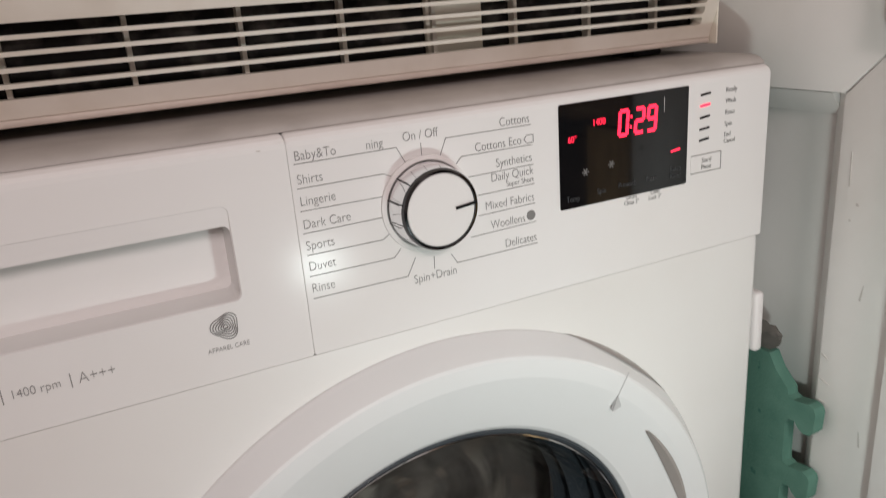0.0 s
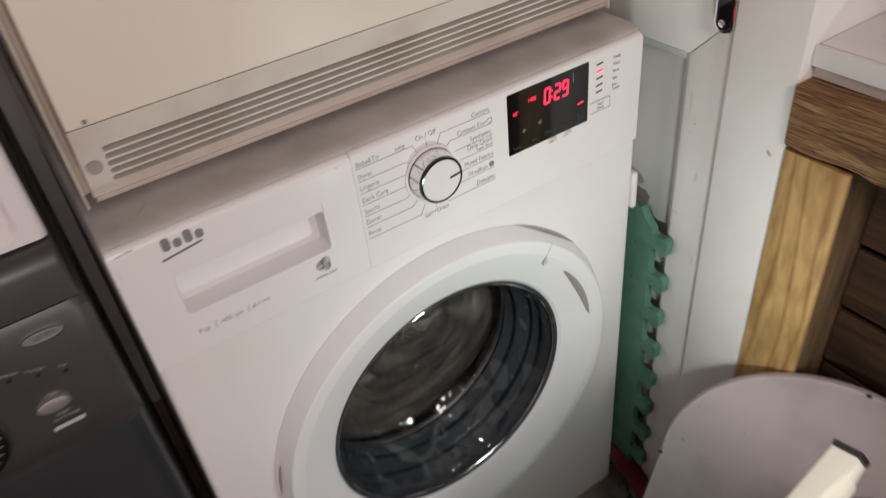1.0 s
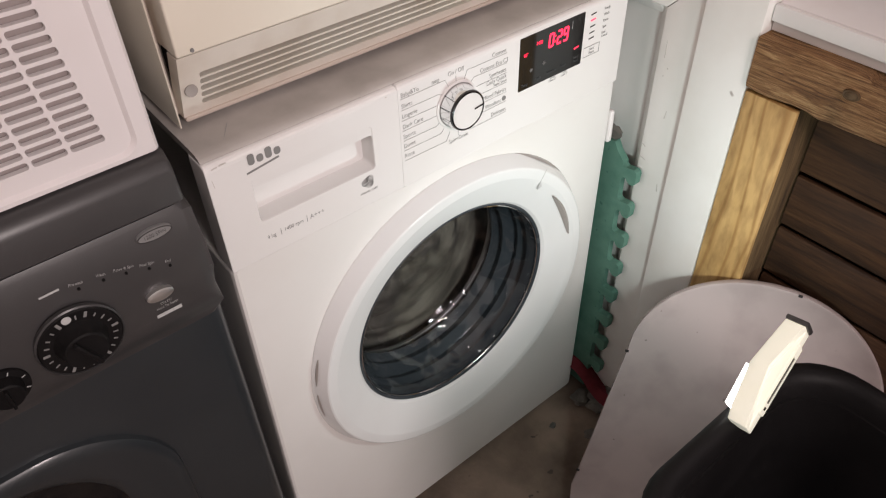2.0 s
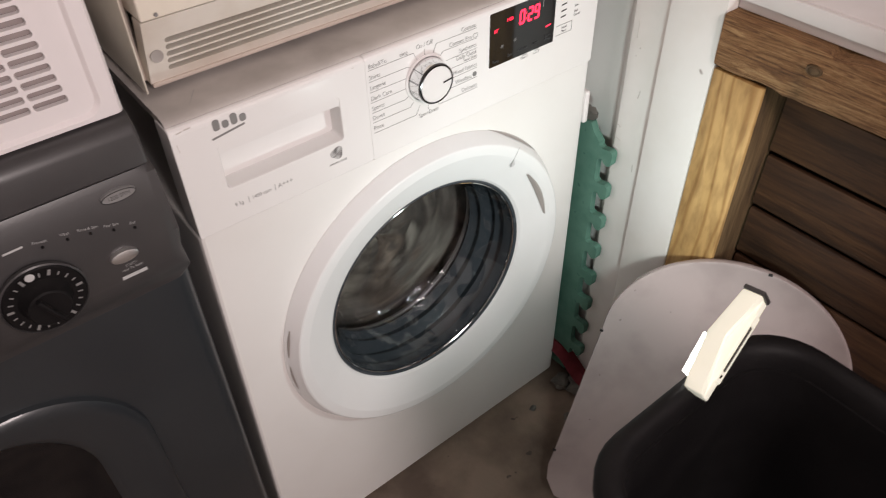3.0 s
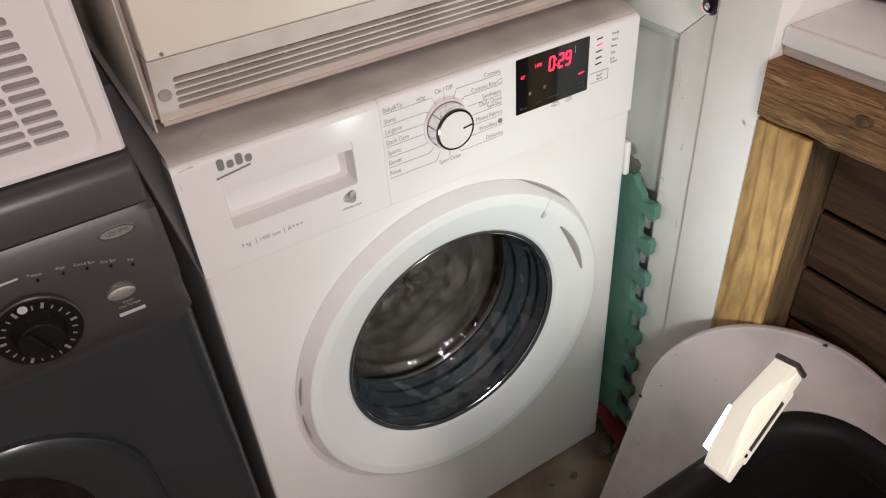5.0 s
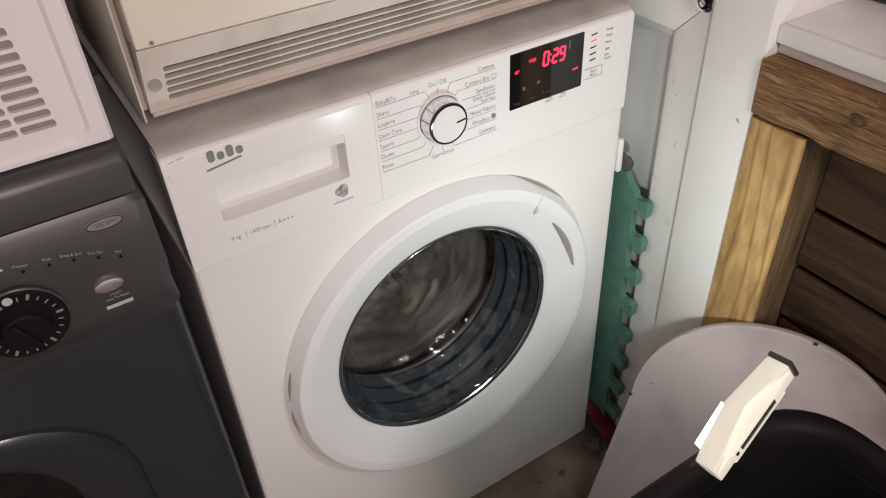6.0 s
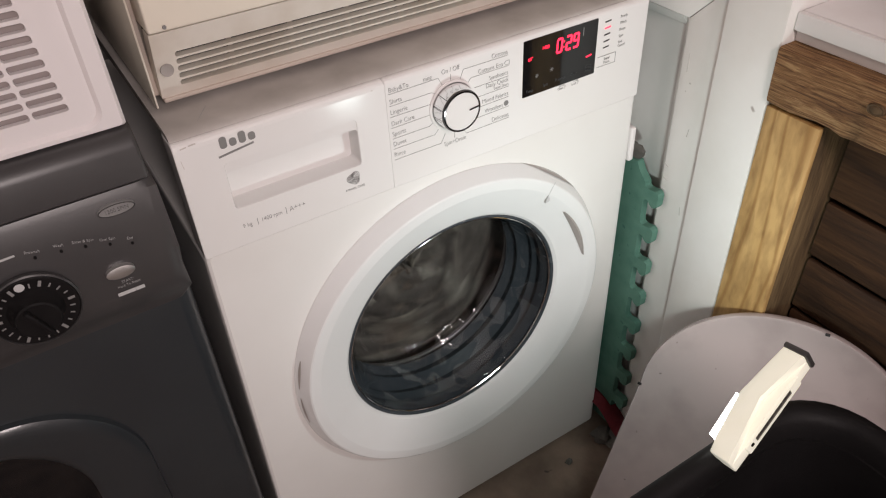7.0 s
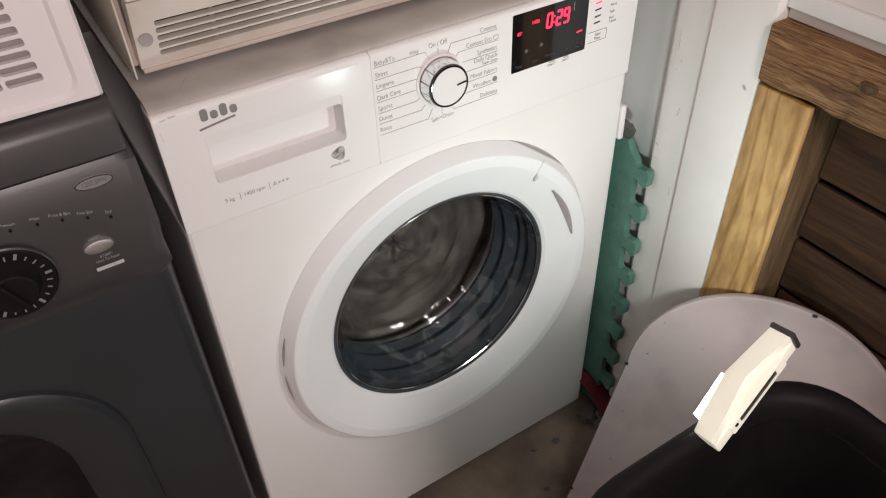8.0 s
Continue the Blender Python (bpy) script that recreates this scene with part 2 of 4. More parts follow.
CLOTH = [
    cloth("taupe_cloth", (0.075, 0.063, 0.052), (0.27, 0.245, 0.205), 0.0),
    cloth("brown_cloth", (0.070, 0.054, 0.044), (0.22, 0.18, 0.145), 3.1),
    cloth("grey_cloth", (0.080, 0.072, 0.063), (0.34, 0.32, 0.275), 6.4),
    cloth("charcoal_cloth", (0.050, 0.043, 0.038), (0.17, 0.15, 0.13), 9.2),
    cloth("olive_cloth", (0.068, 0.060, 0.049), (0.23, 0.21, 0.17), 12.7),
]

# ---------------------------------------------------------------- mesh helpers


def part(name, bm, material, parent=None, label="", smooth=True, sharp=35):
    bmesh.ops.remove_doubles(bm, verts=bm.verts, dist=1e-6)
    bmesh.ops.recalc_face_normals(bm, faces=bm.faces)
    me = bpy.data.meshes.new(name)
    if smooth:
        for f in bm.faces:
            f.smooth = True
        for e in bm.edges:
            if len(e.link_faces) == 2 and e.calc_face_angle(0) > radians(sharp):
                e.smooth = False
    bm.to_mesh(me)
    bm.free()
    me.materials.append(material)
    ob = new(name, me)
    ob.parent = parent
    if label:
        ob["label"] = label
    return ob


def thing(name, label, category, group="", kind=""):
    return tagged(new(name), label, category, group, kind)


def box(bm, x0, x1, y0, y1, z0, z1, bevel=0.0, seg=2):
    vs = bmesh.ops.create_cube(bm, size=1)["verts"]
    for v in vs:
        v.co = Vector((x0 + (v.co.x + 0.5) * (x1 - x0), y0 + (v.co.y + 0.5) * (y1 - y0), z0 + (v.co.z + 0.5) * (z1 - z0)))
    if bevel:
        es = list({e for v in vs for e in v.link_edges})
        bmesh.ops.bevel(bm, geom=es, offset=bevel, segments=seg, profile=0.5, affect="EDGES")
    return bm


def one_box(x0, x1, y0, y1, z0, z1, bevel=0.0, seg=2):
    return box(bmesh.new(), x0, x1, y0, y1, z0, z1, bevel, seg)


def rr(x0, x1, z0, z1, r, n=6):
    """A rounded rectangle as points (x, z), counter-clockwise."""
    out = []
    for cx, cz, a0 in ((x1 - r, z1 - r, 0), (x0 + r, z1 - r, 90), (x0 + r, z0 + r, 180), (x1 - r, z0 + r, 270)):
        for k in range(n + 1):
            a = radians(a0 + 90 * k / n)
            out.append((cx + r * math.cos(a), cz + r * math.sin(a)))
    return out


def loft(bm, loops, cap0=False, cap1=False, closed=True):
    """Skin between loops of 3D points of equal length."""
    rows = [[bm.verts.new(p) for p in loop] for loop in loops]
    n = len(rows[0])
    for a, b in zip(rows, rows[1:]):
        for k in range(n if closed else n - 1):
            bm.faces.new((a[k], a[(k + 1) % n], b[(k + 1) % n], b[k]))
    if cap0:
        bm.faces.new(rows[0])
    if cap1:
        bm.faces.new(rows[-1])
    return bm


def at_y(points, y):
    return [(x, y, z) for x, z in points]


def lathe(profile, cx, cz, n=96, cap0=False, cap1=False):
    """Turns (radius, y) points round the axis through (cx, cz) along y."""
    bm = bmesh.new()
    loops = [[(cx + r * math.cos(2 * math.pi * k / n), y, cz + r * math.sin(2 * math.pi * k / n)) for k in range(n)] for r, y in profile]
    return loft(bm, loops, cap0, cap1)


def prism(points, axis, a, b, bevel=0.0):
    """A polygon of two coordinates pushed along an axis from a to b."""
    def place(p, d):
        q = list(p)
        q.insert("xyz".index(axis), d)
        return q
    bm = loft(bmesh.new(), [[place(p, a) for p in points], [place(p, b) for p in points]], True, True)
    if bevel:
        bmesh.ops.bevel(bm, geom=list(bm.edges), offset=bevel, segments=2, profile=0.5, affect="EDGES")
    return bm


def words(text, x, z, size, material, parent, y=-0.0045, align="LEFT", name="printed_word", lean=0.0, m=None, thin=0.0002):
    """Printed words on a face that looks to -y."""
    cu = bpy.data.curves.new(name, "FONT")
    cu.body, cu.size, cu.align_x, cu.align_y, cu.extrude = text, size, align, "CENTER", thin
    cu.offset = -0.022 * size
    tmp = new(name, cu)
    dg = bpy.context.evaluated_depsgraph_get()
    me = bpy.data.meshes.new_from_object(tmp.evaluated_get(dg))
    bpy.data.objects.remove(tmp)
    me.transform((m if m is not None else pose(x, y, z, 90, lean, 0)) @ Matrix.Diagonal((0.84, 1, 1, 1)))
    me.materials.clear()
    me.materials.append(material)
    ob = new(name, me)
    ob.parent = parent
    return ob


def stroke(points, width, y, bm=None):
    """A thin printed line through (x, z) points on a face that looks to -y."""
    bm = bm or bmesh.new()
    for (xa, za), (xb, zb) in zip(points, points[1:]):
        d = Vector((xb - xa, zb - za)).normalized() * width / 2
        nx, nz = -d.y, d.x
        ex, ez = d.x * 0.6, d.y * 0.6
        ps = [(xa - ex + nx, za - ez + nz), (xa - ex - nx, za - ez - nz), (xb + ex - nx, zb + ez - nz), (xb + ex + nx, zb + ez + nz)]
        loft(bm, [at_y(ps, y), at_y(ps, y + 0.0004)], True, True)
    return bm


def slotted(bm, x0, x1, z0, z1, slot, y0, y1, n=4):
    """One cell of a plate with a rounded slot through it; slot: x0, x1, z0, z1."""
    hole = rr(*slot, min(slot[1] - slot[0], slot[3] - slot[2]) / 2 * 0.7, n)
    m = len(hole) // 4
    outer = []
    for k, (hx, hz) in enumerate(hole):
        q = k // m
        cx, cz = ((x1, z1), (x0, z1), (x0, z0), (x1, z0))[q]
        f = (k % m) / (m - 1)
        if q == 0:
            p = (x1, hz + (z1 - hz) * min(1, 2 * f)) if f <= 0.5 else (x1 + (hx - x1) * (2 * f - 1), z1)
        elif q == 1:
            p = (hx + (x0 - hx) * min(1, 2 * f), z1) if f <= 0.5 else (x0, z1 + (hz - z1) * (2 * f - 1))
        elif q == 2:
            p = (x0, hz + (z0 - hz) * min(1, 2 * f)) if f <= 0.5 else (x0 + (hx - x0) * (2 * f - 1), z0)
        else:
            p = (hx + (x1 - hx) * min(1, 2 * f), z0) if f <= 0.5 else (x1, z0 + (hz - z0) * (2 * f - 1))
        outer.append(p)
    loft(bm, [at_y(outer, y0), at_y(hole, y0), at_y(hole, y1)])


# ---------------------------------------------------------------- the room
def structure(name, bm, material, label, category="wall", sharp=35):
    return tagged(part(name, bm, material, None, "", True, sharp), label, category, kind="structure")


def room():
    structure("floor", one_box(-1.6, 1.2, -2.4, 0.9, -0.1, 0.0), FLOORM, "dusty brown concrete floor with grit and stains", "floor")
    structure("ceiling", one_box(-1.6, 1.2, -2.4, 0.9, 2.25, 2.35), PLASTER, "unseen plain ceiling above the laundry corner, pale to bounce light", "ceiling")
    structure("wall_north", one_box(-1.6, 1.2, 0.72, 0.84, 0, 2.25), PLASTER, "plain grey wall behind the machines")
    structure("wall_west", one_box(-1.6, -1.48, -2.4, 0.72, 0, 2.25), PLASTER, "unseen plain side wall, pale to bounce light")
    structure("wall_south", one_box(-1.48, 0.33, -2.4, -2.28, 0, 2.25), PLASTER, "unseen plain wall behind the viewer, pale to bounce light")
    # white panelled part of the east wall: recessed panel, mitred frame, bead, jamb
    structure("wall_east_1", one_box(0.352, 0.42, -0.06, 0.72, 0, 0.83), WALLW, "white painted recessed wall panel with scuffs")
    structure("wall_east_2", prism([(-0.1, 0.0), (-0.042, 0.0), (-0.0408, 0.8092), (-0.1, 0.8695)], "x", 0.331, 0.42, 0.0012), WALLW, "white painted upright frame board with mitred top")
    structure("wall_east_3", prism([(-0.04, 0.81), (0.72, 0.81), (0.72, 0.925), (-0.1, 0.925), (-0.1, 0.8705)], "x", 0.331, 0.42, 0.0012), WALLW, "white painted horizontal frame board")
    structure("wall_east_4", one_box(0.333, 0.42, -0.1, 0.72, 0.927, 2.25, 0.001), WALLW, "white painted upper wall board")
    structure("wall_east_5", one_box(0.3165, 0.50, -0.1825, -0.1025, 0, 2.25, 0.003), WALLW, "white painted door jamb board")
    # scuffs on the paint
    for ya, za, yb, zb, w in ((-0.043, 0.599, -0.049, 0.596, 0.0016), (-0.0435, 0.5765, -0.052, 0.574, 0.0012), (-0.044, 0.557, -0.050, 0.556, 0.0014), (-0.059, 0.7295, -0.061, 0.7285, 0.0022), (-0.0545, 0.7165, -0.0555, 0.7155, 0.0018), (-0.052, 0.742, -0.0515, 0.768, 0.0009), (-0.070, 0.655, -0.072, 0.668, 0.0013), (-0.083, 0.532, -0.0815, 0.545, 0.0015)):
        d = Vector((yb - ya, zb - za)).normalized() * w / 2
        bm = loft(bmesh.new(), [[(x, ya - d.y, za + d.x), (x, ya + d.y, za - d.x), (x, yb + d.y * 0.4, zb - d.x * 0.4), (x, yb - d.y * 0.4, zb + d.x * 0.4)] for x in (0.3304, 0.3312)], True, True)
        part("scuff", bm, SCUFF, bpy.data.objects["wall_east_2"])
    bm = prism([(0.3315, -0.041), (0.3515, -0.041), (0.3515, -0.022), (0.345, -0.026), (0.336, -0.036)], "z", 0, 0.81)
    structure("trim", bm, WALLW, "white painted bead beside the recessed panel", "trim")
    bm = prism([(0.332, 0.8095), (0.3515, 0.8095), (0.3515, 0.79), (0.345, 0.794), (0.336, 0.804)], "y", -0.03, 0.72)
    structure("trim", bm, WALLW, "white painted bead over the recessed panel", "trim")
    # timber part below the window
    # back coloured near black so the gaps between boards look shaded
    structure("wall_east_6", one_box(0.43, 0.5, -2.28, -0.1835, 0, 0.84), DARK, "back of the timber wall, coloured near black as gap shade")
    structure("wall_east_7", one_box(0.36, 0.5, -2.28, -1.3, 0, 2.25), PLASTER, "plain wall end past the window")
    structure("wall_east_8", one_box(0.36, 0.5, -1.3, -0.1835, 1.75, 2.25), WALLW, "white wall over the window")
    wall = tagged(new("wall_boards"), "dark brown horizontal timber boards with black gaps", "wall", kind="structure")
    rnd = random.Random(5)
    for k in range(8):
        z1 = 0.7225 - 0.0895 * k
        z0 = max(z1 - 0.0800, 0.002)
        y0, y1, f = -1.3, -0.254, rnd.uniform(0, 0.004) - 0.016
        bm = loft(bmesh.new(), [[(0.395 + f, y, z1), (0.404 + f, y, z1), (0.404 + f, y, z0), (0.393 + f, y, z0)] for y in (y0, y1)], True, True)
        bmesh.ops.bevel(bm, geom=list(bm.edges), offset=0.0022, segments=2, profile=0.5, affect="EDGES")
        part("board", bm, BOARD, wall)
    # rough beam, pine stud
    bm = one_box(0.313, 0.42, -1.3, -0.1835, 0.762, 0.8275)
    bmesh.ops.subdivide_edges(bm, edges=[e for e in bm.edges if abs(e.verts[0].co.y - e.verts[1].co.y) > 0.5], cuts=70)
    for v in bm.verts:
        n = noise.noise(Vector((v.co.x * 8, v.co.y * 26, v.co.z * 30)))
        v.co.z += 0.004 * n - (0.008 * max(0, noise.noise(Vector((0, v.co.y * 9, 3)))) if v.co.z < 0.775 else 0)
        v.co.x += 0.003 * noise.noise(Vector((v.co.y * 18, v.co.z * 40, 1)))
    bmesh.ops.bevel(bm, geom=[e for e in bm.edges if abs(e.verts[0].co.y - e.verts[1].co.y) > 0.001], offset=0.004, segments=2, profile=0.5, affect="EDGES")
    structure("beam", bm, SAWN, "rough-sawn brown timber beam under the window sill", "beam", 50)
    knot = bmesh.new()
    loft(knot, [[(x, -0.304 + 1.5 * r * math.cos(k * math.pi / 9), 0.804 + r * math.sin(k * math.pi / 9)) for k in range(18)] for x, r in ((0.3150, 0.0068), (0.3112, 0.0060), (0.3122, 0.0045), (0.3108, 0.0030), (0.3106, 0.0008))], False, True)
    part("knot", knot, STUDSHADE_KNOT, bpy.data.objects["beam"], "dark knot in the beam")
    structure("stud", one_box(0.3155, 0.3245, -0.2535, -0.1835, 0, 0.7565, 0.002), PINE, "light yellow pine front face of the stud below the beam", "stud")
    # rest of the same stud, its side shade painted as darker wood
    structure("post", one_box(0.325, 0.428, -0.2515, -0.1835, 0, 0.7565, 0.003), STUDSHADE_KNOT, "side and depth of the pine stud, coloured dark for shade", "post")
    # window with its sill
    structure("sill_nosing", one_box(0.3290, 0.3355, -1.3, -0.1835, 0.8425, 0.8628, 0.0015), SILLW, "white painted nosing strip along the sill", "trim")
    structure("window_sill", one_box(0.3366, 0.60, -1.3, -0.1835, 0.8425, 0.8635, 0.0025), SILLW, "white painted window sill with rounded nose", "window sill")
    structure("sill_board", one_box(0.336, 0.43, -1.3, -0.1835, 0.8290, 0.8420, 0.001), SILLW, "white painted board below the sill", "trim")
    win = tagged(new("window_1"), "dark night window with a grey frame over the sill", "window", kind="structure")
    part("window_frame", one_box(0.455, 0.49, -1.29, -0.184, 0.867, 0.905, 0.003), SLATE2, win)
    part("window_frame", one_box(0.455, 0.49, -1.29, -0.184, 1.71, 1.745, 0.003), SLATE2, win)
    part("window_frame", one_box(0.455, 0.49, -0.215, -0.184, 0.906, 1.709, 0.003), SLATE2, win)
    part("window_frame", one_box(0.455, 0.49, -1.29, -1.255, 0.906, 1.709, 0.003), SLATE2, win)
    pane = part("pane", one_box(0.468, 0.474, -1.254, -0.216, 0.906, 1.709), PANE, win)
    pane.visible_shadow = False


room()


# ---------------------------------------------------------------- washing machine
CX, CZ = 0.003, 0.438
FY = -0.002


def seven(bm, x, z, w, h, segs, y, lean=0.06, s=0.0026):
    hw, hh = w / 2, h / 2
    lines = {"a": ((-hw, hh), (hw, hh)), "d": ((-hw, -hh), (hw, -hh)), "g": ((-hw, 0), (hw, 0)), "f": ((-hw, 0), (-hw, hh)),
             "b": ((hw, 0), (hw, hh)), "e": ((-hw, -hh), (-hw, 0)), "c": ((hw, -hh), (hw, 0))}
    for k in segs:
        (xa, za), (xb, zb) = lines[k]
        f = 0.12
        pa = (x + xa + (xb - xa) * f + za * lean, z + za + (zb - za) * f)
        pb = (x + xb - (xb - xa) * f + zb * lean, z + zb - (zb - za) * f)
        stroke([pa, pb], s, y, bm)


def washing_machine():
    wm = thing("washing_machine", "white front-loading washing machine running a wash on a dusty floor", "washing machine")
    # body shell with the round opening
    R = 0.182
    per = rr(-0.3005, 0.2980, 0.008, 0.6989, 0.004, 2)
    dense = []
    for (xa, za), (xb, zb) in zip(per, per[1:] + per[:1]):
        steps = max(1, int(math.hypot(xb - xa, zb - za) / 0.02))
        dense += [(xa + (xb - xa) * k / steps, za + (zb - za) * k / steps) for k in range(steps)]
    # the left flank is sheared a few millimetres out towards the floor to fit the camera's view
    dense = [(x + 0.0105 * (z - 0.699) if x < -0.29 else x, z) for x, z in dense]
    circ = []
    for x, z in dense:
        a = math.atan2(z - CZ, x - CX)
        circ.append((CX + R * math.cos(a), CZ + R * math.sin(a)))
    ins = [(x * 0.985, CZ + (z - CZ) * 0.9985) for x, z in dense]
    mid = [(x * 0.9955, CZ + (z - CZ) * 0.9995) for x, z in dense]
    bm = bmesh.new()
    loft(bm, [at_y(circ, 0.06), at_y(circ, -0.0012), at_y(ins, -0.0012), at_y(mid, 0.0004), at_y(dense, 0.0050), at_y(dense, 0.57)], False, True)
    part("body", bm, WHITE, wm, smooth=False)
    # block painted near black in place of the shade under the body
    part("plinth_shade", one_box(-0.28, 0.28, 0.03, 0.55, 0.0, 0.013), DARK, wm, "near-black block as the shade under the body")
    # service flap low on the front
    flap = part("service_flap", loft(bmesh.new(), [at_y(rr(0.185, 0.277, 0.036, 0.118, 0.004), 0.0), at_y(rr(0.185, 0.277, 0.036, 0.118, 0.004), -0.0006), at_y(rr(0.186, 0.276, 0.037, 0.117, 0.004), -0.0010)], False, True), WHITE, wm)
    # worktop with rounded front edge
    bm = bmesh.new()
    prof = [(0.57, 0.818), (0.57, 0.840), (0.020, 0.840), (0.013, 0.8393), (0.0085, 0.8376), (0.0055, 0.8350), (0.0050, 0.8335), (0.57, 0.818)]
    loft(bm, [[(x, y, z) for y, z in prof[:-1]] for x in (-0.2985, 0.2985)], True, True)
    part("worktop", bm, TOPW, wm, "dusty white laminate top, colour darkened to stand for shade", sharp=60)
    bm = loft(bmesh.new(), [[(-0.266 + 0.017 * f, 0.019 + 0.026 * f - w, 0.8403), (-0.266 + 0.017 * f, 0.019 + 0.026 * f + w, 0.8403)] for f, w in ((0, 0.0002), (0.4, 0.0006), (0.8, 0.0008), (1, 0.0003))], closed=False)
    part("scratch", bm, BADGE, bpy.data.objects["worktop"])
    # control panel, right of the drawer
    def eased(loop, d):
        return [(x, z - d if z > 0.81 else z) for x, z in loop]
    right = rr(-0.0761, 0.2985, 0.6990, 0.8332, 0.002, 4)
    panel = part("control_panel", loft(bmesh.new(), [at_y(right, 0.03), at_y(right, 0.0050), at_y(eased(right, 0.0006), 0.0022), at_y(eased(right, 0.0022), FY + 0.0018), at_y(eased(right, 0.0045), FY + 0.0004), at_y(eased(rr(-0.0759, 0.2978, 0.6994, 0.8327, 0.002, 4), 0.0070), FY)], False, True), PANEL, wm, "glossy white fascia", smooth=False)
    # lower strip under the drawer, and the drawer with its finger recess
    left = rr(-0.2995, -0.0762, 0.6990, 0.8332, 0.002, 6)
    leftf = rr(-0.2985, -0.0764, 0.6994, 0.8327, 0.002, 6)
    hole = rr(-0.2570, -0.1125, 0.7445, 0.800, 0.0045, 6)
    hole2 = rr(-0.2567, -0.1128, 0.7448, 0.7997, 0.0044, 6)
    mouth = rr(-0.2563, -0.1132, 0.7451, 0.7885, 0.004, 6)
    deep = rr(-0.2560, -0.1137, 0.7456, 0.7880, 0.004, 6)
    drawer = part("detergent_drawer", loft(bmesh.new(), [at_y(left, 0.03), at_y(left, 0.0050), at_y(eased(left, 0.0006), 0.0022), at_y(eased(left, 0.0022), FY + 0.0018), at_y(eased(left, 0.0045), FY + 0.0004), at_y(eased(leftf, 0.0070), FY), at_y(hole, FY), at_y(hole2, FY + 0.0005), at_y(mouth, FY + 0.0012), at_y(deep, 0.021)], False, True), PANEL, wm, "white drawer front with recessed grip", smooth=False)
    for xa, za, xb, zb, w in ((-0.2920, 0.8285, -0.2865, 0.8292, 0.0011), (-0.2840, 0.8297, -0.2775, 0.8300, 0.0013), (-0.2945, 0.8170, -0.2935, 0.8080, 0.0006), (-0.0925, 0.8265, -0.0905, 0.8262, 0.0007)):
        part("scuff", stroke([(xa, za), (xb, zb)], w, FY - 0.0002), SCUFF, drawer)
    # brand mark as plain rounded shapes with an underline
    mark = bmesh.new()
    for x, z1 in ((-0.2525, 0.8285), (-0.2430, 0.8245), (-0.2335, 0.8285), (-0.2240, 0.8245)):
        loft(mark, [at_y(rr(x - 0.0036, x + 0.0036, 0.8160, z1, 0.003, 5), FY - 0.0001), at_y(rr(x - 0.0036, x + 0.0036, 0.8160, z1, 0.003, 5), FY - 0.0005)], False, True)
    stroke([(-0.2590, 0.8083), (-0.2240, 0.8128)], 0.0020, FY - 0.0005, mark)
    part("brand_mark", mark, INK, drawer, "grey printed mark with underline")
    # care mark: three interlaced bands of arcs
    wool = bmesh.new()
    for k in range(6):
        r = 0.0012 + 0.00125 * k
        loop = [(-0.1245 + r * (1 + 0.14 * math.cos(3 * (a - math.pi / 2 + 0.12 * k))) * math.cos(a), 0.7315 + r * (1 + 0.14 * math.cos(3 * (a - math.pi / 2 + 0.12 * k))) * math.sin(a)) for a in np.linspace(0, 2 * math.pi, 28)]
        stroke(loop, 0.0005, FY - 0.0005, wool)
    part("care_mark", wool, INK, drawer, "grey swirl of printed bands")
    words("APPAREL CARE", -0.1245, 0.7185, 0.0042, INK, drawer, FY - 0.0003, "CENTER")
    words("9 kg", -0.2545, 0.7225, 0.0072, INK, drawer, FY - 0.0003)
    words("1400 rpm", -0.2345, 0.7225, 0.0072, INK, drawer, FY - 0.0003)
    words("A+++", -0.2025, 0.7225, 0.0092, INK, drawer, FY - 0.0003)
    part("divider_line", stroke([(-0.238, 0.7185), (-0.238, 0.7265)], 0.0005, FY - 0.0003), INK, drawer)
    part("divider_line", stroke([(-0.206, 0.7185), (-0.206, 0.7265)], 0.0005, FY - 0.0003), INK, drawer)
    # programme dial
    KX, KZ = 0.0060, 0.7790
    base = part("dial_skirt", lathe([(0.0305, FY + 0.0005), (0.0302, FY - 0.0012), (0.0275, FY - 0.0020)], KX, KZ, 64), PANEL, panel)
    knob = part("programme_knob", lathe([(0.0268, FY - 0.001), (0.0260, -0.010), (0.0252, -0.0185), (0.0248, -0.0205)], KX, KZ, 72), CHROME, wm, "chrome ring knob with white cap")
    part("knob_ring", lathe([(0.0250, -0.0198), (0.0248, -0.0216), (0.0240, -0.0228), (0.0226, -0.0231), (0.0222, -0.0222)], KX, KZ, 72), TINTCHROME, knob, "chrome ring, tinted dark as if reflecting a dark room")
    part("cap", lathe([(0.0223, -0.0218), (0.0218, -0.0226), (0.010, -0.0230), (0.0001, -0.0231)], KX, KZ, 72, False, True), PANEL, knob, "white knob cap")
    part("pointer", stroke([(KX + 0.0095, KZ - 0.0002), (KX + 0.0228, KZ + 0.0012)], 0.0018, -0.0238), BLACKP, knob, "black pointer line")
    for a in (135, 165, 195, 225):
        c, n = math.cos(radians(a)), math.sin(radians(a))
        bm = loft(bmesh.new(), [[(KX + r * c - 0.0004 * n, yy, KZ + r * n + 0.0004 * c), (KX + r * c + 0.0004 * n, yy, KZ + r * n - 0.0004 * c)] for r, yy in ((0.0274, FY - 0.002), (0.0264, -0.0195))], closed=False)
        part("knob_groove", bm, TINTCHROME, knob)
    # programme names, ruled lines and ticks
    W = 0.00036
    y = FY - 0.0004
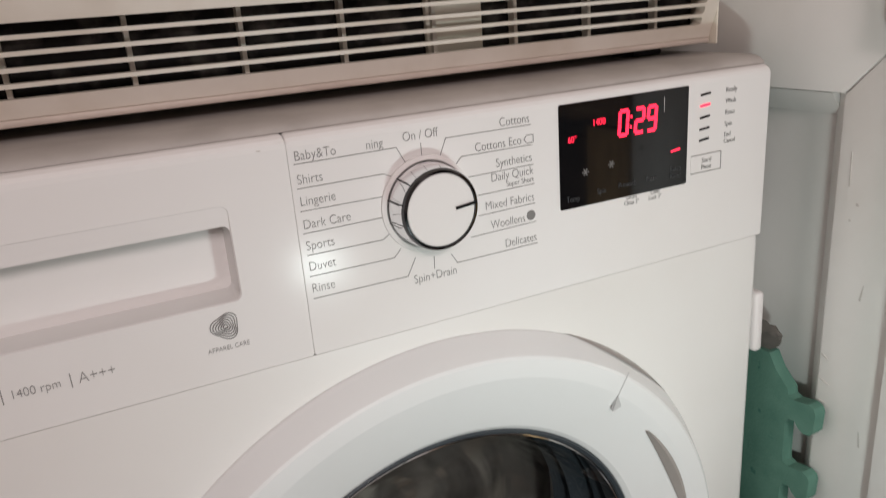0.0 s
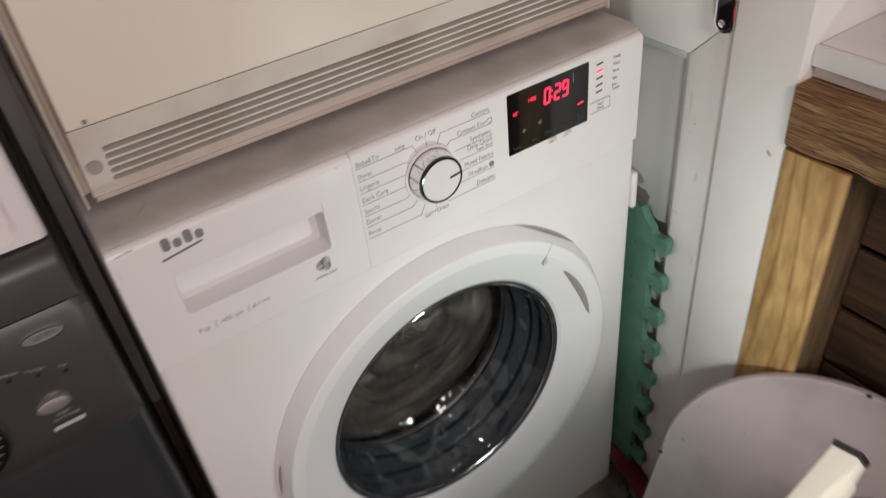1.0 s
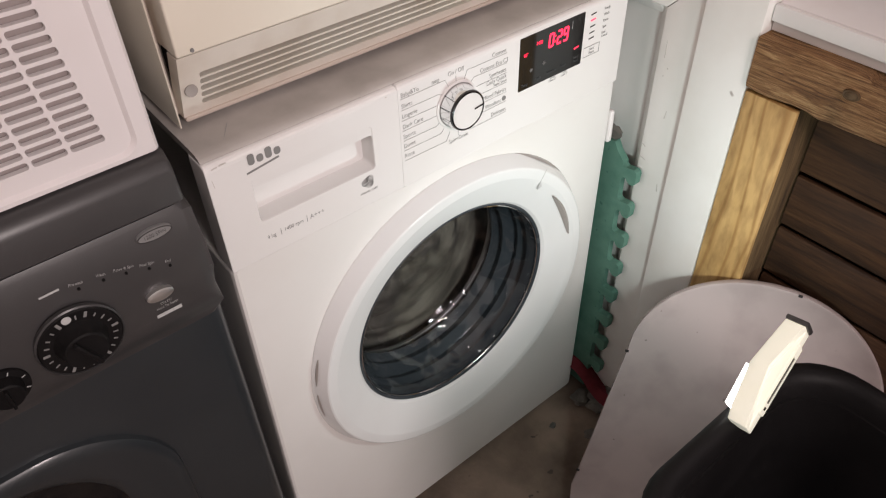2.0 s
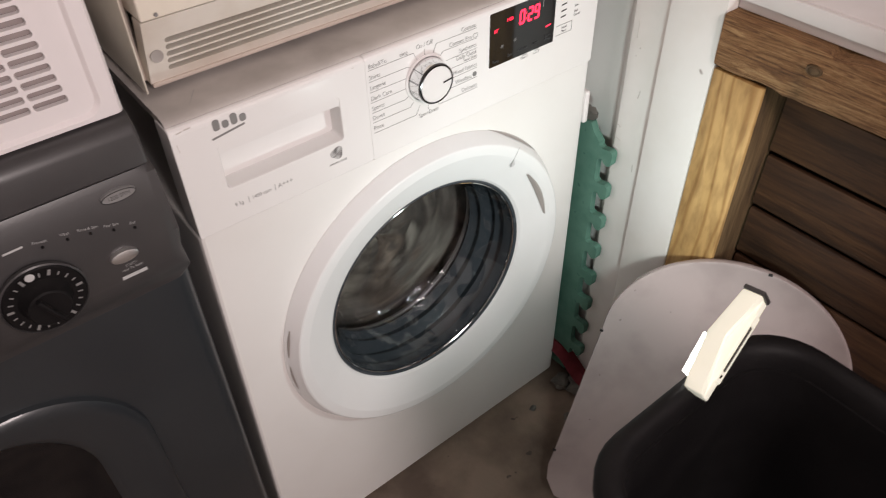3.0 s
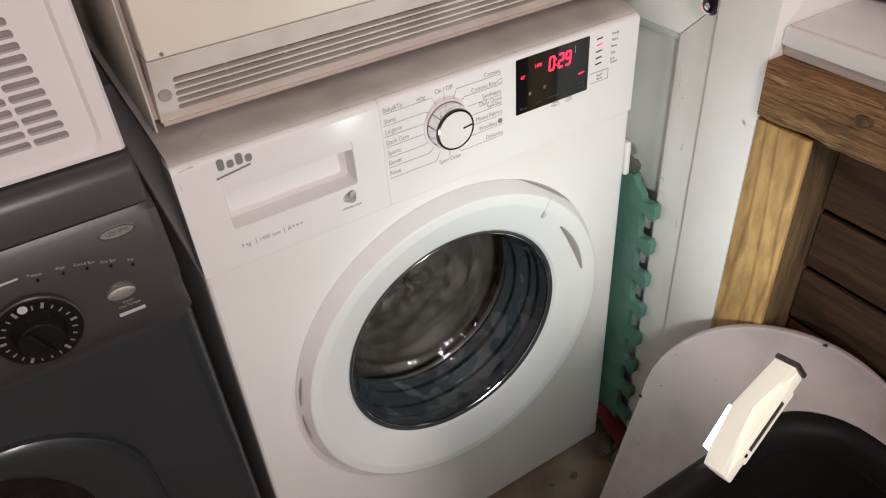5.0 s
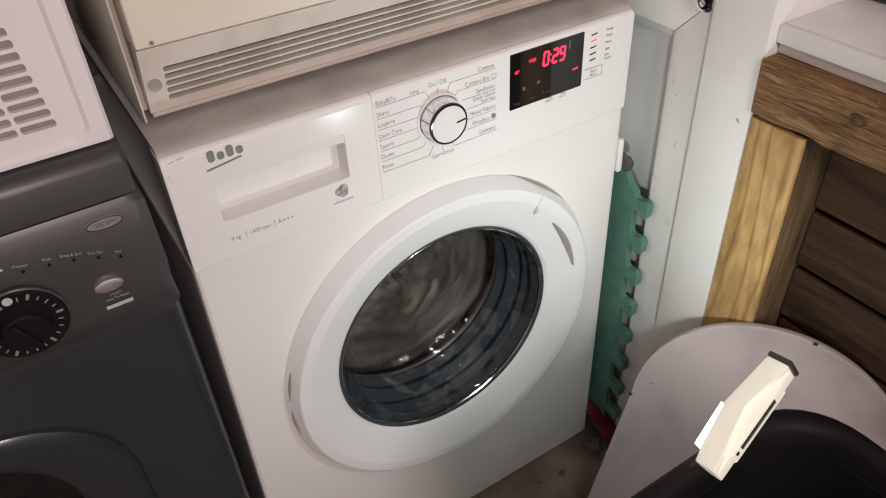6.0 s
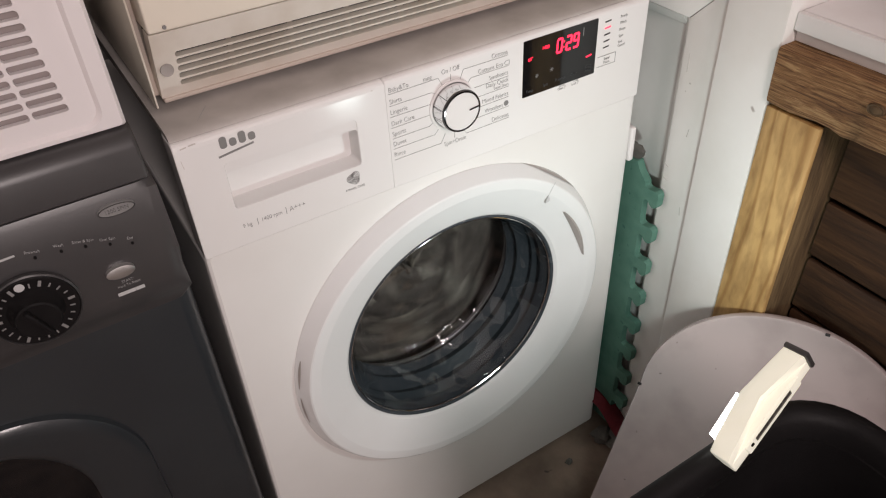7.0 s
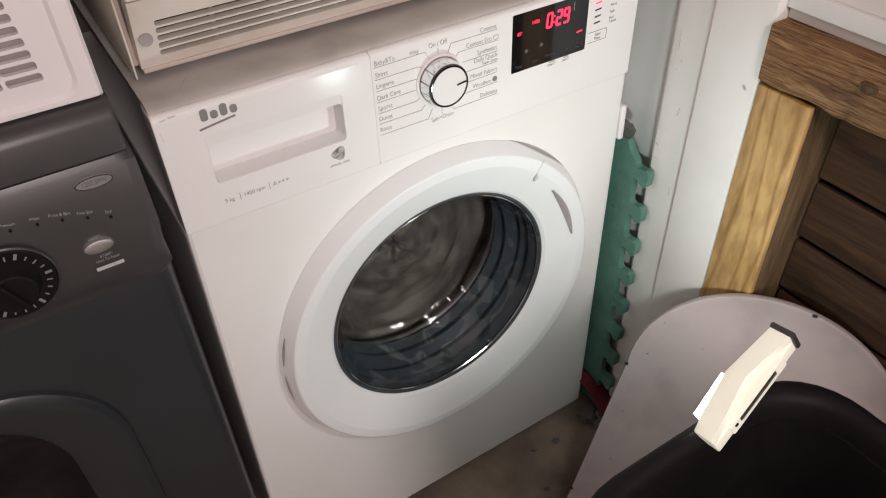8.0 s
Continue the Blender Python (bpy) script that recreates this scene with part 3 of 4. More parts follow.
    # name, its right or left end and height, then the ruled line with its bend and its end at the dial
    left_names = [("Baby&To", 0.8203, [(-0.073, 0.8160), (-0.011, 0.8163), (-0.006, 0.8065)]), ("Shirts", 0.8068, [(-0.073, 0.8020), (-0.0205, 0.8020), (-0.0155, 0.7995)]), ("Lingerie", 0.7942, [(-0.073, 0.7888), (-0.0215, 0.7885)]), ("Dark Care", 0.7805, [(-0.073, 0.7755), (-0.0230, 0.7758)]), ("Sports", 0.7677, [(-0.0725, 0.7622), (-0.0250, 0.7620), (-0.0210, 0.7645)]), ("Duvet", 0.7550, [(-0.0725, 0.7492), (-0.0190, 0.7490), (-0.0140, 0.7540)]), ("Rinse", 0.7415, [(-0.0722, 0.7352), (-0.0110, 0.7350), (-0.0050, 0.7460)])]
    right_names = [("Cottons", 0.0822, 0.8212, [(0.0170, 0.8065), (0.0218, 0.8172), (0.0830, 0.8170)]), ("Cottons Eco", 0.0757, 0.8080, [(0.0270, 0.7995), (0.0318, 0.8042), (0.0835, 0.8040)]), ("Synthetics", 0.0832, 0.7958, [(0.0360, 0.7905), (0.0838, 0.7910)]), ("Daily Quick", 0.0838, 0.7870, [(0.0415, 0.7775), (0.0840, 0.7780)]), ("Mixed Fabrics", 0.0840, 0.7692, [(0.0415, 0.7640), (0.0842, 0.7648)]), ("Woollens", 0.0763, 0.7560, [(0.0350, 0.7510), (0.0845, 0.7520)]), ("Delicates", 0.0848, 0.7412, [(0.0200, 0.7430), (0.0240, 0.7362), (0.0850, 0.7368)])]
    for text, z, line in left_names:
        words(text, -0.0727, z, 0.0080, INK, panel, FY - 0.0003)
        part("programme_line", stroke(line, W, y), INK, panel)
    words("ning", -0.0300, 0.8203, 0.0080, INK, panel, FY - 0.0003)
    for text, x, z, line in right_names:
        words(text, x, z, 0.0080, INK, panel, FY - 0.0003, "RIGHT")
        part("programme_line", stroke(line, W, y), INK, panel)
    words("Super Short", 0.0840, 0.7812, 0.0052, INK, panel, FY - 0.0003, "RIGHT")
    words("On / Off", 0.0050, 0.8215, 0.0080, INK, panel, FY - 0.0003, "CENTER")
    words("Spin+Drain", 0.0080, 0.7315, 0.0080, INK, panel, FY - 0.0003, "CENTER")
    part("programme_line", stroke([(0.0050, 0.8090), (0.0050, 0.8165)], W, y), INK, panel)
    part("programme_line", stroke([(0.0075, 0.7360), (0.0078, 0.7440)], W, y), INK, panel)
    part("programme_mark", stroke([(0.0845, 0.8055), (0.0845, 0.8105), (0.0795, 0.8105), (0.0775, 0.8080), (0.0795, 0.8055), (0.0845, 0.8055)], W, y), INK, panel)
    part("programme_mark", lathe([(0.0034, FY + 0.0002), (0.0034, FY - 0.0004)], 0.0808, 0.7570, 12, False, True), INK, panel)
    # display window
    scr = rr(0.1072, 0.2190, 0.7575, 0.8285, 0.0012, 2)
    disp = part("display", loft(bmesh.new(), [at_y(scr, FY + 0.002), at_y(scr, FY - 0.0006)], False, True), DISPLAY, wm, "glossy black display showing red digits")
    disp.location = (-0.0028, 0, -0.0022)
    dy = FY - 0.0009
    for x, segs in ((0.1605, "abcdef"), (0.1745, "abged"), (0.1855, "abgfcd")):
        for seg in segs:
            bm = bmesh.new()
            seven(bm, x, 0.8100, 0.0068, 0.0165, seg, dy)
            part("digit_segment", bm, LED, disp, "glowing red digit segment")
    for x, z in ((0.1672, 0.8135), (0.1668, 0.8065)):
        part("colon_dot", stroke([(x, z - 0.0006), (x, z + 0.0006)], 0.0014, dy), LED, disp)
    words("1400", 0.1395, 0.8135, 0.0066, LED, disp, dy, "CENTER", "digits")
    words("60°", 0.1175, 0.8045, 0.0062, LED, disp, dy, "CENTER", "digits")
    part("indicator", stroke([(0.2040, 0.7835), (0.2115, 0.7845)], 0.0014, dy), LED, disp, "red bar")
    for x, z in ((0.1280, 0.7810), (0.1500, 0.7830)):
        bm = bmesh.new()
        for a in (0, 60, 120):
            c, s = 0.0026 * math.cos(radians(a)), 0.0026 * math.sin(radians(a))
            stroke([(x - c, z - s), (x + c, z + s)], 0.0006, dy, bm)
        part("symbol", bm, BADGE, disp)
    part("symbol", stroke([(0.1965, 0.8130), (0.1965, 0.8230)], 0.0004, dy), INKL, disp)
    for text, x, z in (("Temp", 0.1175, 0.7640), ("Spin", 0.1415, 0.7655), ("Prewash", 0.1640, 0.7665), ("Fast+", 0.1860, 0.7670), ("Extra", 0.2080, 0.7705), ("Rinse", 0.2080, 0.7655)):
        words(text, x, z, 0.0056, INKG, disp, dy, "CENTER")
    for text, x, z in (("Drum", 0.1655, 0.7540), ("Clean 3\"", 0.1655, 0.7500), ("Child", 0.1870, 0.7540), ("Lock 3\"", 0.1870, 0.7500)):
        words(text, x, z, 0.0046, INK, panel, FY - 0.0003, "CENTER")
    for k, (text, z) in enumerate((("Ready", 0.8185), ("Wash", 0.8105), ("Rinse", 0.8020), ("Spin", 0.7935), ("End", 0.7855))):
        part("indicator", stroke([(0.2285, z - 0.0004), (0.2370, z + 0.0004)], 0.0016, FY - 0.0005), LED if k == 1 else BLACKP, panel, "lit red bar" if k == 1 else "")
        words(text, 0.2525, z + 0.0006, 0.0054, INK, panel, FY - 0.0003)
    words("Cancel", 0.2525, 0.7812, 0.0050, INK, panel, FY - 0.0003)
    part("start_button", loft(bmesh.new(), [at_y(rr(0.2205, 0.2500, 0.7610, 0.7745, 0.0008, 2), FY + 0.001), at_y(rr(0.2205, 0.2500, 0.7610, 0.7745, 0.0008, 2), FY - 0.0004)], False, True), PANEL, panel)
    part("button_outline", stroke([(0.2205, 0.7745), (0.2500, 0.7745), (0.2500, 0.7612), (0.2205, 0.7612)], 0.0005, FY - 0.0008), INK, panel)
    words("Start/", 0.2355, 0.7700, 0.0052, INK, panel, FY - 0.0008, "CENTER")
    words("Pause", 0.2355, 0.7650, 0.0052, INK, panel, FY - 0.0008, "CENTER")
    # door: sloped outer wall, flat rim, dished face down to the glass
    door = part("door", lathe([(0.2478, 0.0005), (0.2472, -0.003), (0.2372, -0.0205), (0.2360, -0.0220), (0.2340, -0.0229), (0.2215, -0.0226), (0.2200, -0.0222), (0.1755, -0.0035), (0.1720, -0.0005), (0.1700, 0.004), (0.1690, 0.016)], CX, CZ, 160), DOORW, wm, "white round porthole door", sharp=14)
    part("glass_trim", lathe([(0.1715, 0.0005), (0.1700, -0.0012), (0.1672, 0.0005), (0.1655, 0.006), (0.1655, 0.024)], CX, CZ, 128), RUBBER, door, "dark trim ring")
    gl = part("glass", lathe([(0.1660, 0.005), (0.1640, 0.006), (0.1590, 0.014), (0.1480, 0.040), (0.1370, 0.070), (0.1260, 0.088), (0.1080, 0.097), (0.0700, 0.103), (0.0300, 0.105), (0.0002, 0.1055)], CX, CZ, 96, False, True), DOORGLASS, door, "clear bowl-shaped porthole glass")
    # thin chrome ring added to give the glass rim its glint line
    part("glass_edge_glint", lathe([(0.1668, 0.0035), (0.1664, 0.0022), (0.1655, 0.0018), (0.1648, 0.0026), (0.1646, 0.0045)], CX, CZ, 128), CHROME, door, "chrome ring added for the glint along the glass edge")
    gi = part("glass_inner_face", lathe([(0.1570, 0.018), (0.1500, 0.034), (0.1410, 0.058), (0.1330, 0.080), (0.1230, 0.0945), (0.1060, 0.1025), (0.0690, 0.1085), (0.0300, 0.1105), (0.0002, 0.111)], CX, CZ, 96, False, True), DOORGLASS, door, "inner face of the glass bowl")
    for pane in (gl, gi):
        if pane.data.polygons[-1].normal.y > 0:
            pane.data.flip_normals()
        pane.visible_shadow = False
    # finger grip: shade coloured as a crescent strip on the rim's upper right, and as a patch at its moulded corner
    def on_ring(a, r, yy):
        return (CX + r * math.cos(radians(a)), yy, CZ + r * math.sin(radians(a)))
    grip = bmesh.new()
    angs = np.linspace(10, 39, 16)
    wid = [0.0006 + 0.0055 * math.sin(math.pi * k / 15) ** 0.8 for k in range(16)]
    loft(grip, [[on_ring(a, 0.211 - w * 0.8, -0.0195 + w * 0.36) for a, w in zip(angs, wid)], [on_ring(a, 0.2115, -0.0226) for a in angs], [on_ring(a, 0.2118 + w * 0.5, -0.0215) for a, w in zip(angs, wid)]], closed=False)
    part("handle_shade", grip, GRIP, door, "strip coloured as the finger grip's shade")
    bm = prism([(0.1370, 0.6130), (0.1325, 0.6010), (0.1400, 0.6030)], "y", -0.0200, -0.0230)
    part("latch_dent_shade", bm, INKL, door)
    part("seam", stroke([(0.1370, 0.6130), (0.1470, 0.6290)], 0.0005, -0.0233), INKL, door)
    # grip opening: a laid-on strip with its shade in the colour
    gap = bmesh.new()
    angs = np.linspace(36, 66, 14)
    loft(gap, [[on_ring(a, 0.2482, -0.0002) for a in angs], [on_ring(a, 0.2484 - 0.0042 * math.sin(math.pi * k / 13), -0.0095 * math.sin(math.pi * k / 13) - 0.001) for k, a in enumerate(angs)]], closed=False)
    part("handle_gap_shade", gap, GRIP, door, "strip coloured as shade in the grip opening")
    # hinge slots drawn as raised strips, their shade put into the colour
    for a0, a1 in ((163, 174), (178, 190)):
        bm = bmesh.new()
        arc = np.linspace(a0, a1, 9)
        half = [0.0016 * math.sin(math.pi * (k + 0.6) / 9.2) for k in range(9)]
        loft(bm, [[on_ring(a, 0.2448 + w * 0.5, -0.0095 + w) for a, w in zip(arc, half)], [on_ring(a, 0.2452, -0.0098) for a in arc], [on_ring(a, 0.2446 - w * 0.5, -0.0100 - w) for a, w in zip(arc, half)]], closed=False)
        part("hinge_slot_shade", bm, GRIP, door, "strip coloured as a hinge slot's shade")
    # door seal and tub
    part("door_seal", lathe([(0.182, 0.004), (0.178, 0.018), (0.174, 0.03), (0.166, 0.045), (0.171, 0.056), (0.155, 0.068), (0.160, 0.080), (0.152, 0.092), (0.160, 0.1005), (0.163, 0.1035), (0.170, 0.106)], CX, CZ, 96), RUBBER, wm, "grey ribbed rubber seal")
    return wm


def drum_of(wm):
    d = part("drum", lathe([(0.1615, 0.012), (0.1605, 0.007), (0.1622, 0.0045), (0.168, 0.0045), (0.180, 0.006), (0.232, 0.012), (0.236, 0.03), (0.236, 0.33), (0.0005, 0.335)], 0, 0, 96), STEEL, wm, "shining steel drum")
    d.location = (CX, 0.10, CZ)
    for k in range(3):
        bm = loft(bmesh.new(), [[(x, y, -0.235 + h) for x, h in ((-0.03, 0), (-0.008, 0.045), (0.008, 0.045), (0.03, 0))] for y in (0.02, 0.31)], True, True)
        bmesh.ops.rotate(bm, verts=bm.verts, cent=(0, 0, 0), matrix=Euler((0, radians(120 * k), 0)).to_matrix())
        part("paddle", bm, STEEL, d)
    return d


def garment(k, label):
    """A wet garment flung out against the drum: a fan of folds swept round the axis, its origin on the axis."""
    rnd = random.Random(40 + k)
    a0, half = radians(45 * k + rnd.uniform(-8, 8)), radians(rnd.uniform(38, 52))
    r0, r1 = 0.006, 0.222
    lift = rnd.uniform(0.010, 0.026)
    # ninth one: a full disc added to close gaps between the others
    if k == 8:
        a0, half, lift = 1.0, radians(179.5), 0.014
    off = Vector((rnd.uniform(0, 9), rnd.uniform(0, 9), rnd.uniform(0, 9)))
    bm = bmesh.new()
    front, back = [], []
    for i in range(49):
        f = 2 * i / 48 - 1
        rowf, rowb = [], []
        for j in range(27):
            g = j / 26
            r = r0 + (r1 - r0) * g
            th = a0 + half * f + 1.6 * (r1 - r) * (1 if k % 2 else 0.6)
            q = Vector((1.1 * math.cos(th + 4 * r), r * 26, 1.1 * math.sin(th + 4 * r))) + off
            crease = abs(noise.noise(q)) * 0.022 + abs(noise.noise(q * 2.2)) * 0.007 + 0.010 * noise.noise(Vector((r * 9, th * 1.5, k)))
            tuck = 0.0 if k == 8 else 0.05 * max(0, abs(f) - 0.5) ** 2 / 0.25 + 0.03 * max(0, g - 0.85)
            y = max(0.012, 0.020 + (0.035 - lift) + crease + tuck)
            rowf.append(bm.verts.new((r * math.cos(th), y, r * math.sin(th))))
            rowb.append(bm.verts.new((r * math.cos(th), 0.215, r * math.sin(th))))
        front.append(rowf)
        back.append(rowb)
    for i in range(48):
        for j in range(26):
            bm.faces.new((front[i][j], front[i][j + 1], front[i + 1][j + 1], front[i + 1][j]))
            bm.faces.new((back[i][j], back[i + 1][j], back[i + 1][j + 1], back[i][j + 1]))
        bm.faces.new((front[i][26], back[i][26], back[i + 1][26], front[i + 1][26]))
        bm.faces.new((front[i][0], front[i + 1][0], back[i + 1][0], back[i][0]))
    for i in (0, 48):
        for j in range(26):
            bm.faces.new((front[i][j], back[i][j], back[i][j + 1], front[i][j + 1]))
    ob = part("garment", bm, CLOTH[k % 5], None, "", True, 180)
    ob.location = (CX, 0.10, CZ)
    return tagged(ob, label, "laundry", "laundry in the drum")


machine = washing_machine()
drum = drum_of(machine)
LOOKS = ["wet taupe garment tumbling in the drum", "wet brown garment tumbling in the drum", "wet grey garment with pale painted streaks in the drum", "wet charcoal garment tumbling in the drum", "wet olive garment tumbling in the drum"]
garments = [garment(k, LOOKS[k % 5]) for k in range(9)]


# ---------------------------------------------------------------- tumble dryer on the washing machine
def dryer():
    d = thing("tumble_dryer", "cream tumble dryer with slotted base grille, standing on the washing machine", "tumble dryer")
    d.location = (-0.001, 0.004, -0.006)
    X0, X1 = -0.283, 0.297

    def slope(z):
        return 0.030 + (0.929 - z) * 0.36

    part("body", one_box(X0 + 0.001, X1 - 0.001, 0.076, 0.56, 0.862, 1.52, 0.003), CREAM2, d)
    for x0, x1 in ((X0 - 0.0085, X0 - 0.0065), (X1 + 0.0005, X1 + 0.0025)):
        part("side_flange", one_box(x0, x1, 0.048, 0.56, 0.853, 1.52, 0.001), CREAM, d)
    # side panel takes the darker beige to stand for shade on this face
    part("side_panel", one_box(X0 - 0.0064, X0, 0.066, 0.55, 0.858, 1.515, 0.001), BEIGE, d, "cream side, coloured beige for its shade")
    part("front_panel", one_box(X0, X1, 0.0265, 0.075, 0.9318, 1.50, 0.0022, 3), CREAM, d, "cream enamel front")
    # base grille: one long plate with five slots, leaning back toward its foot
    g = bmesh.new()
    zs = [0.9045 - 0.0082 * k for k in range(5)]
    xa, xb = -0.263, 0.284
    tops = [0.9095] + [(a + b) / 2 for a, b in zip(zs, zs[1:])] + [0.8665]
    for k, z in enumerate(zs):
        slotted(g, xa - 0.004, xb + 0.004, tops[k + 1], tops[k], (xa, xb, z - 0.0029, z + 0.0029), 0.0, 0.010, 4)
    for x0, x1, z0, z1 in ((X0, X1, tops[0], 0.9305), (X0, X1, 0.8585, tops[-1]), (X0, xa - 0.004, tops[-1], tops[0]), (xb + 0.004, X1, tops[-1], tops[0])):
        loft(g, [at_y([(x0, z0), (x1, z0), (x1, z1), (x0, z1)], 0.0)], True)
    edge = [(X0, 0.8585), (X1, 0.8585), (X1, 0.9305), (X0, 0.9305)]
    loft(g, [at_y(edge, 0.0), at_y(edge, 0.02)])
    for v in g.verts:
        v.co.y += slope(v.co.z)
    grille = part("base_grille", g, CREAM2, d, "yellowed grille with five long slots", smooth=False)
    part("foot_strip", one_box(X0 + 0.001, X1 - 0.001, 0.053, 0.075, 0.8540, 0.8583, 0.0015), BEIGE, d, "beige foot strip")
    part("screw", lathe([(0.0062, slope(0.891) + 0.002), (0.0062, slope(0.891) - 0.0032), (0.0045, slope(0.891) - 0.0026)], -0.2735, 0.891, 20, False, True), GRIP, d, "round screw cover")
    part("screw", lathe([(0.002, 0.026), (0.0016, 0.0245)], -0.268, 0.936, 12, False, True), INK, d, "dark screw head")
    for k in range(9):
        x = -0.204 + 0.0645 * k
        part("rib", one_box(x - 0.0014, x + 0.0014, 0.0625, 0.0700, 0.8675, 0.9090), CREAM2, d)
    part("lint", one_box(X0 + 0.004, X1 - 0.004, 0.0725, 0.0755, 0.864, 0.925), LINT, d, "lint behind the slots, darkened as the slots' shade")
    # pale block added where a bright patch belongs behind the slots
    part("pale_block", one_box(0.050, 0.094, 0.0665, 0.0722, 0.864, 0.912, 0.002), CREAM, d, "pale block behind the slots")
    for x in (-0.25, 0.26):
        for y in (0.10, 0.50):
            part("foot", one_box(x - 0.015, x + 0.015, y - 0.015, y + 0.015, 0.846, 0.862, 0.002), DARK, d)
    return d


dryer()


# ---------------------------------------------------------------- old dark machine beside it
def dark_machine():
    d = thing("washing_machine", "dark slate washing machine with rotary dial beside the white one", "washing machine")
    X0, X1, F = -0.925, -0.3225, -0.020
    part("body", one_box(X0, X1, F, 0.55, 0.012, 0.712, 0.018, 5), SLATE, d)
    # shade below this body, again a near-black block
    part("plinth_shade", one_box(X0 + 0.02, X1 - 0.02, 0.02, 0.53, 0, 0.013), DARK, d)
    prof = [(0.55, 0.6805), (F + 0.003, 0.6805), (F - 0.0012, 0.6815), (F - 0.0035, 0.695), (F - 0.0065, 0.715), (F - 0.0055, 0.745), (F + 0.001, 0.780), (F + 0.009, 0.808), (F + 0.012, 0.8145), (0.55, 0.8145)]
    bm = loft(bmesh.new(), [[(x, y, z) for y, z in prof] for x in (X0, X1)], True, True)
    bmesh.ops.bevel(bm, geom=[e for e in bm.edges if abs(e.verts[0].co.x - e.verts[1].co.x) < 1e-5 and min(v.co.y for v in e.verts) < 0.1 and max(v.co.y for v in e.verts) < 0.1], offset=0.017, segments=5, profile=0.5, affect="EDGES")
    fascia = part("control_panel", bm, SLATE2, d, "dark grey curved fascia")
    lid = [(0.555, 0.8165), (F + 0.0105, 0.8165), (F + 0.0085, 0.8185), (F + 0.0125, 0.847), (F + 0.0165, 0.8555), (F + 0.0225, 0.860), (F + 0.030, 0.861), (0.555, 0.861)]
    top = loft(bmesh.new(), [[(x, y, z) for y, z in lid] for x in (X0, X1 - 0.003)], True, True)
    bmesh.ops.bevel(top, geom=[e for e in top.edges if abs(e.verts[0].co.x - e.verts[1].co.x) < 1e-5 and max(v.co.y for v in e.verts) < 0.1], offset=0.004, segments=3, profile=0.5, affect="EDGES")
    part("worktop", top, SLATE2, d, "dark grey worktop")

    def face(z):
        return float(np.interp(z, [0.684, 0.695, 0.715, 0.745, 0.780, 0.808, 0.8145], [F - 0.0015, F - 0.0035, F - 0.0065, F - 0.0055, F + 0.001, F + 0.009, F + 0.012]))

    kx, kz, yk = -0.4560, 0.735, face(0.735)
    knob = part("programme_knob", lathe([(0.0372, yk + 0.002), (0.0367, yk - 0.003), (0.0352, yk - 0.0045), (0.0235, yk - 0.004), (0.0205, yk - 0.009), (0.0190, yk - 0.018), (0.0175, yk - 0.0195)], kx, kz, 64, False, True), BLACKP, d, "black rotary dial with tick ring")
    part("dial_rim", lathe([(0.0386, yk + 0.001), (0.0386, yk - 0.0030), (0.0372, yk - 0.0040), (0.0367, yk - 0.003)], kx, kz, 64), SLATE2, knob)
    bar = one_box(-0.0022, 0.0022, yk - 0.026, yk - 0.0185, -0.0175, 0.0175, 0.0018)
    bmesh.ops.transform(bar, matrix=pose(kx, 0, kz, 0, -24, 0), verts=bar.verts)
    part("pointer", bar, BLACKP, knob)
    bm = lathe([(0.0001, yk - 0.0052), (0.0042, yk - 0.005)], kx - 0.0035, kz + 0.0300, 20, True)
    part("dial_mark", bm, INKL, knob, "pale mark on the dial")
    for k in range(22):
        a = radians(82 - 330 * k / 21)
        r0 = 0.0282 if k % 3 else 0.0275
        r1, w = (0.0325, 0.0026) if k % 4 == 1 else (0.0312, 0.0013)
        part("dial_tick", stroke([(kx + r0 * math.cos(a), kz + r0 * math.sin(a)), (kx + r1 * math.cos(a), kz + r1 * math.sin(a))], w, yk - 0.0056), BADGE, knob)
    small = part("option_knob", lathe([(0.0215, yk + 0.002), (0.0210, yk - 0.003), (0.0150, yk - 0.004), (0.0135, yk - 0.014), (0.012, yk - 0.0155)], -0.526, 0.723, 48, False, True), BLACKP, d, "small black option dial")
    part("pointer", one_box(-0.5275, -0.5245, yk - 0.020, yk - 0.0145, 0.7115, 0.7345, 0.0012), BLACKP, small)
    for k in range(8):
        a = radians(20 - 45 * k)
        part("dial_tick", stroke([(-0.526 + 0.0165 * math.cos(a), 0.723 + 0.0165 * math.sin(a)), (-0.526 + 0.0195 * math.cos(a), 0.723 + 0.0195 * math.sin(a))], 0.0009, yk - 0.0047), INKL, small)

    # oval start button, oval badge
    def oval(cx, cz, a, b, y0, y1, inset):
        pts = [(math.cos(t), math.sin(t)) for t in np.linspace(0, 2 * math.pi, 40, endpoint=False)]
        return loft(bmesh.new(), [at_y([(cx + a * c, cz + b * s) for c, s in pts], y0), at_y([(cx + a * c, cz + b * s) for c, s in pts], y1 + 0.0012), at_y([(cx + (a - inset) * c, cz + (b - inset) * s) for c, s in pts], y1)], False, True)
    part("start_button", oval(-0.3795, 0.7425, 0.0130, 0.0064, yk + 0.002, yk - 0.0055, 0.003), SATIN, d, "satin silver oval button")
    yb = face(0.800) - 0.0035
    badge = part("badge", oval(-0.3625, 0.7995, 0.0165, 0.0062, yb + 0.006, yb, 0.001), BADGE, d, "pale oval badge")
    words("1200 SPIN", -0.3625, 0.7995, 0.0060, SLATE2, badge, yb - 0.0003, "CENTER")
    ring = [(-0.3625 + 0.0160 * math.cos(t), 0.7995 + 0.0057 * math.sin(t)) for t in np.linspace(0, 2 * math.pi, 33)]
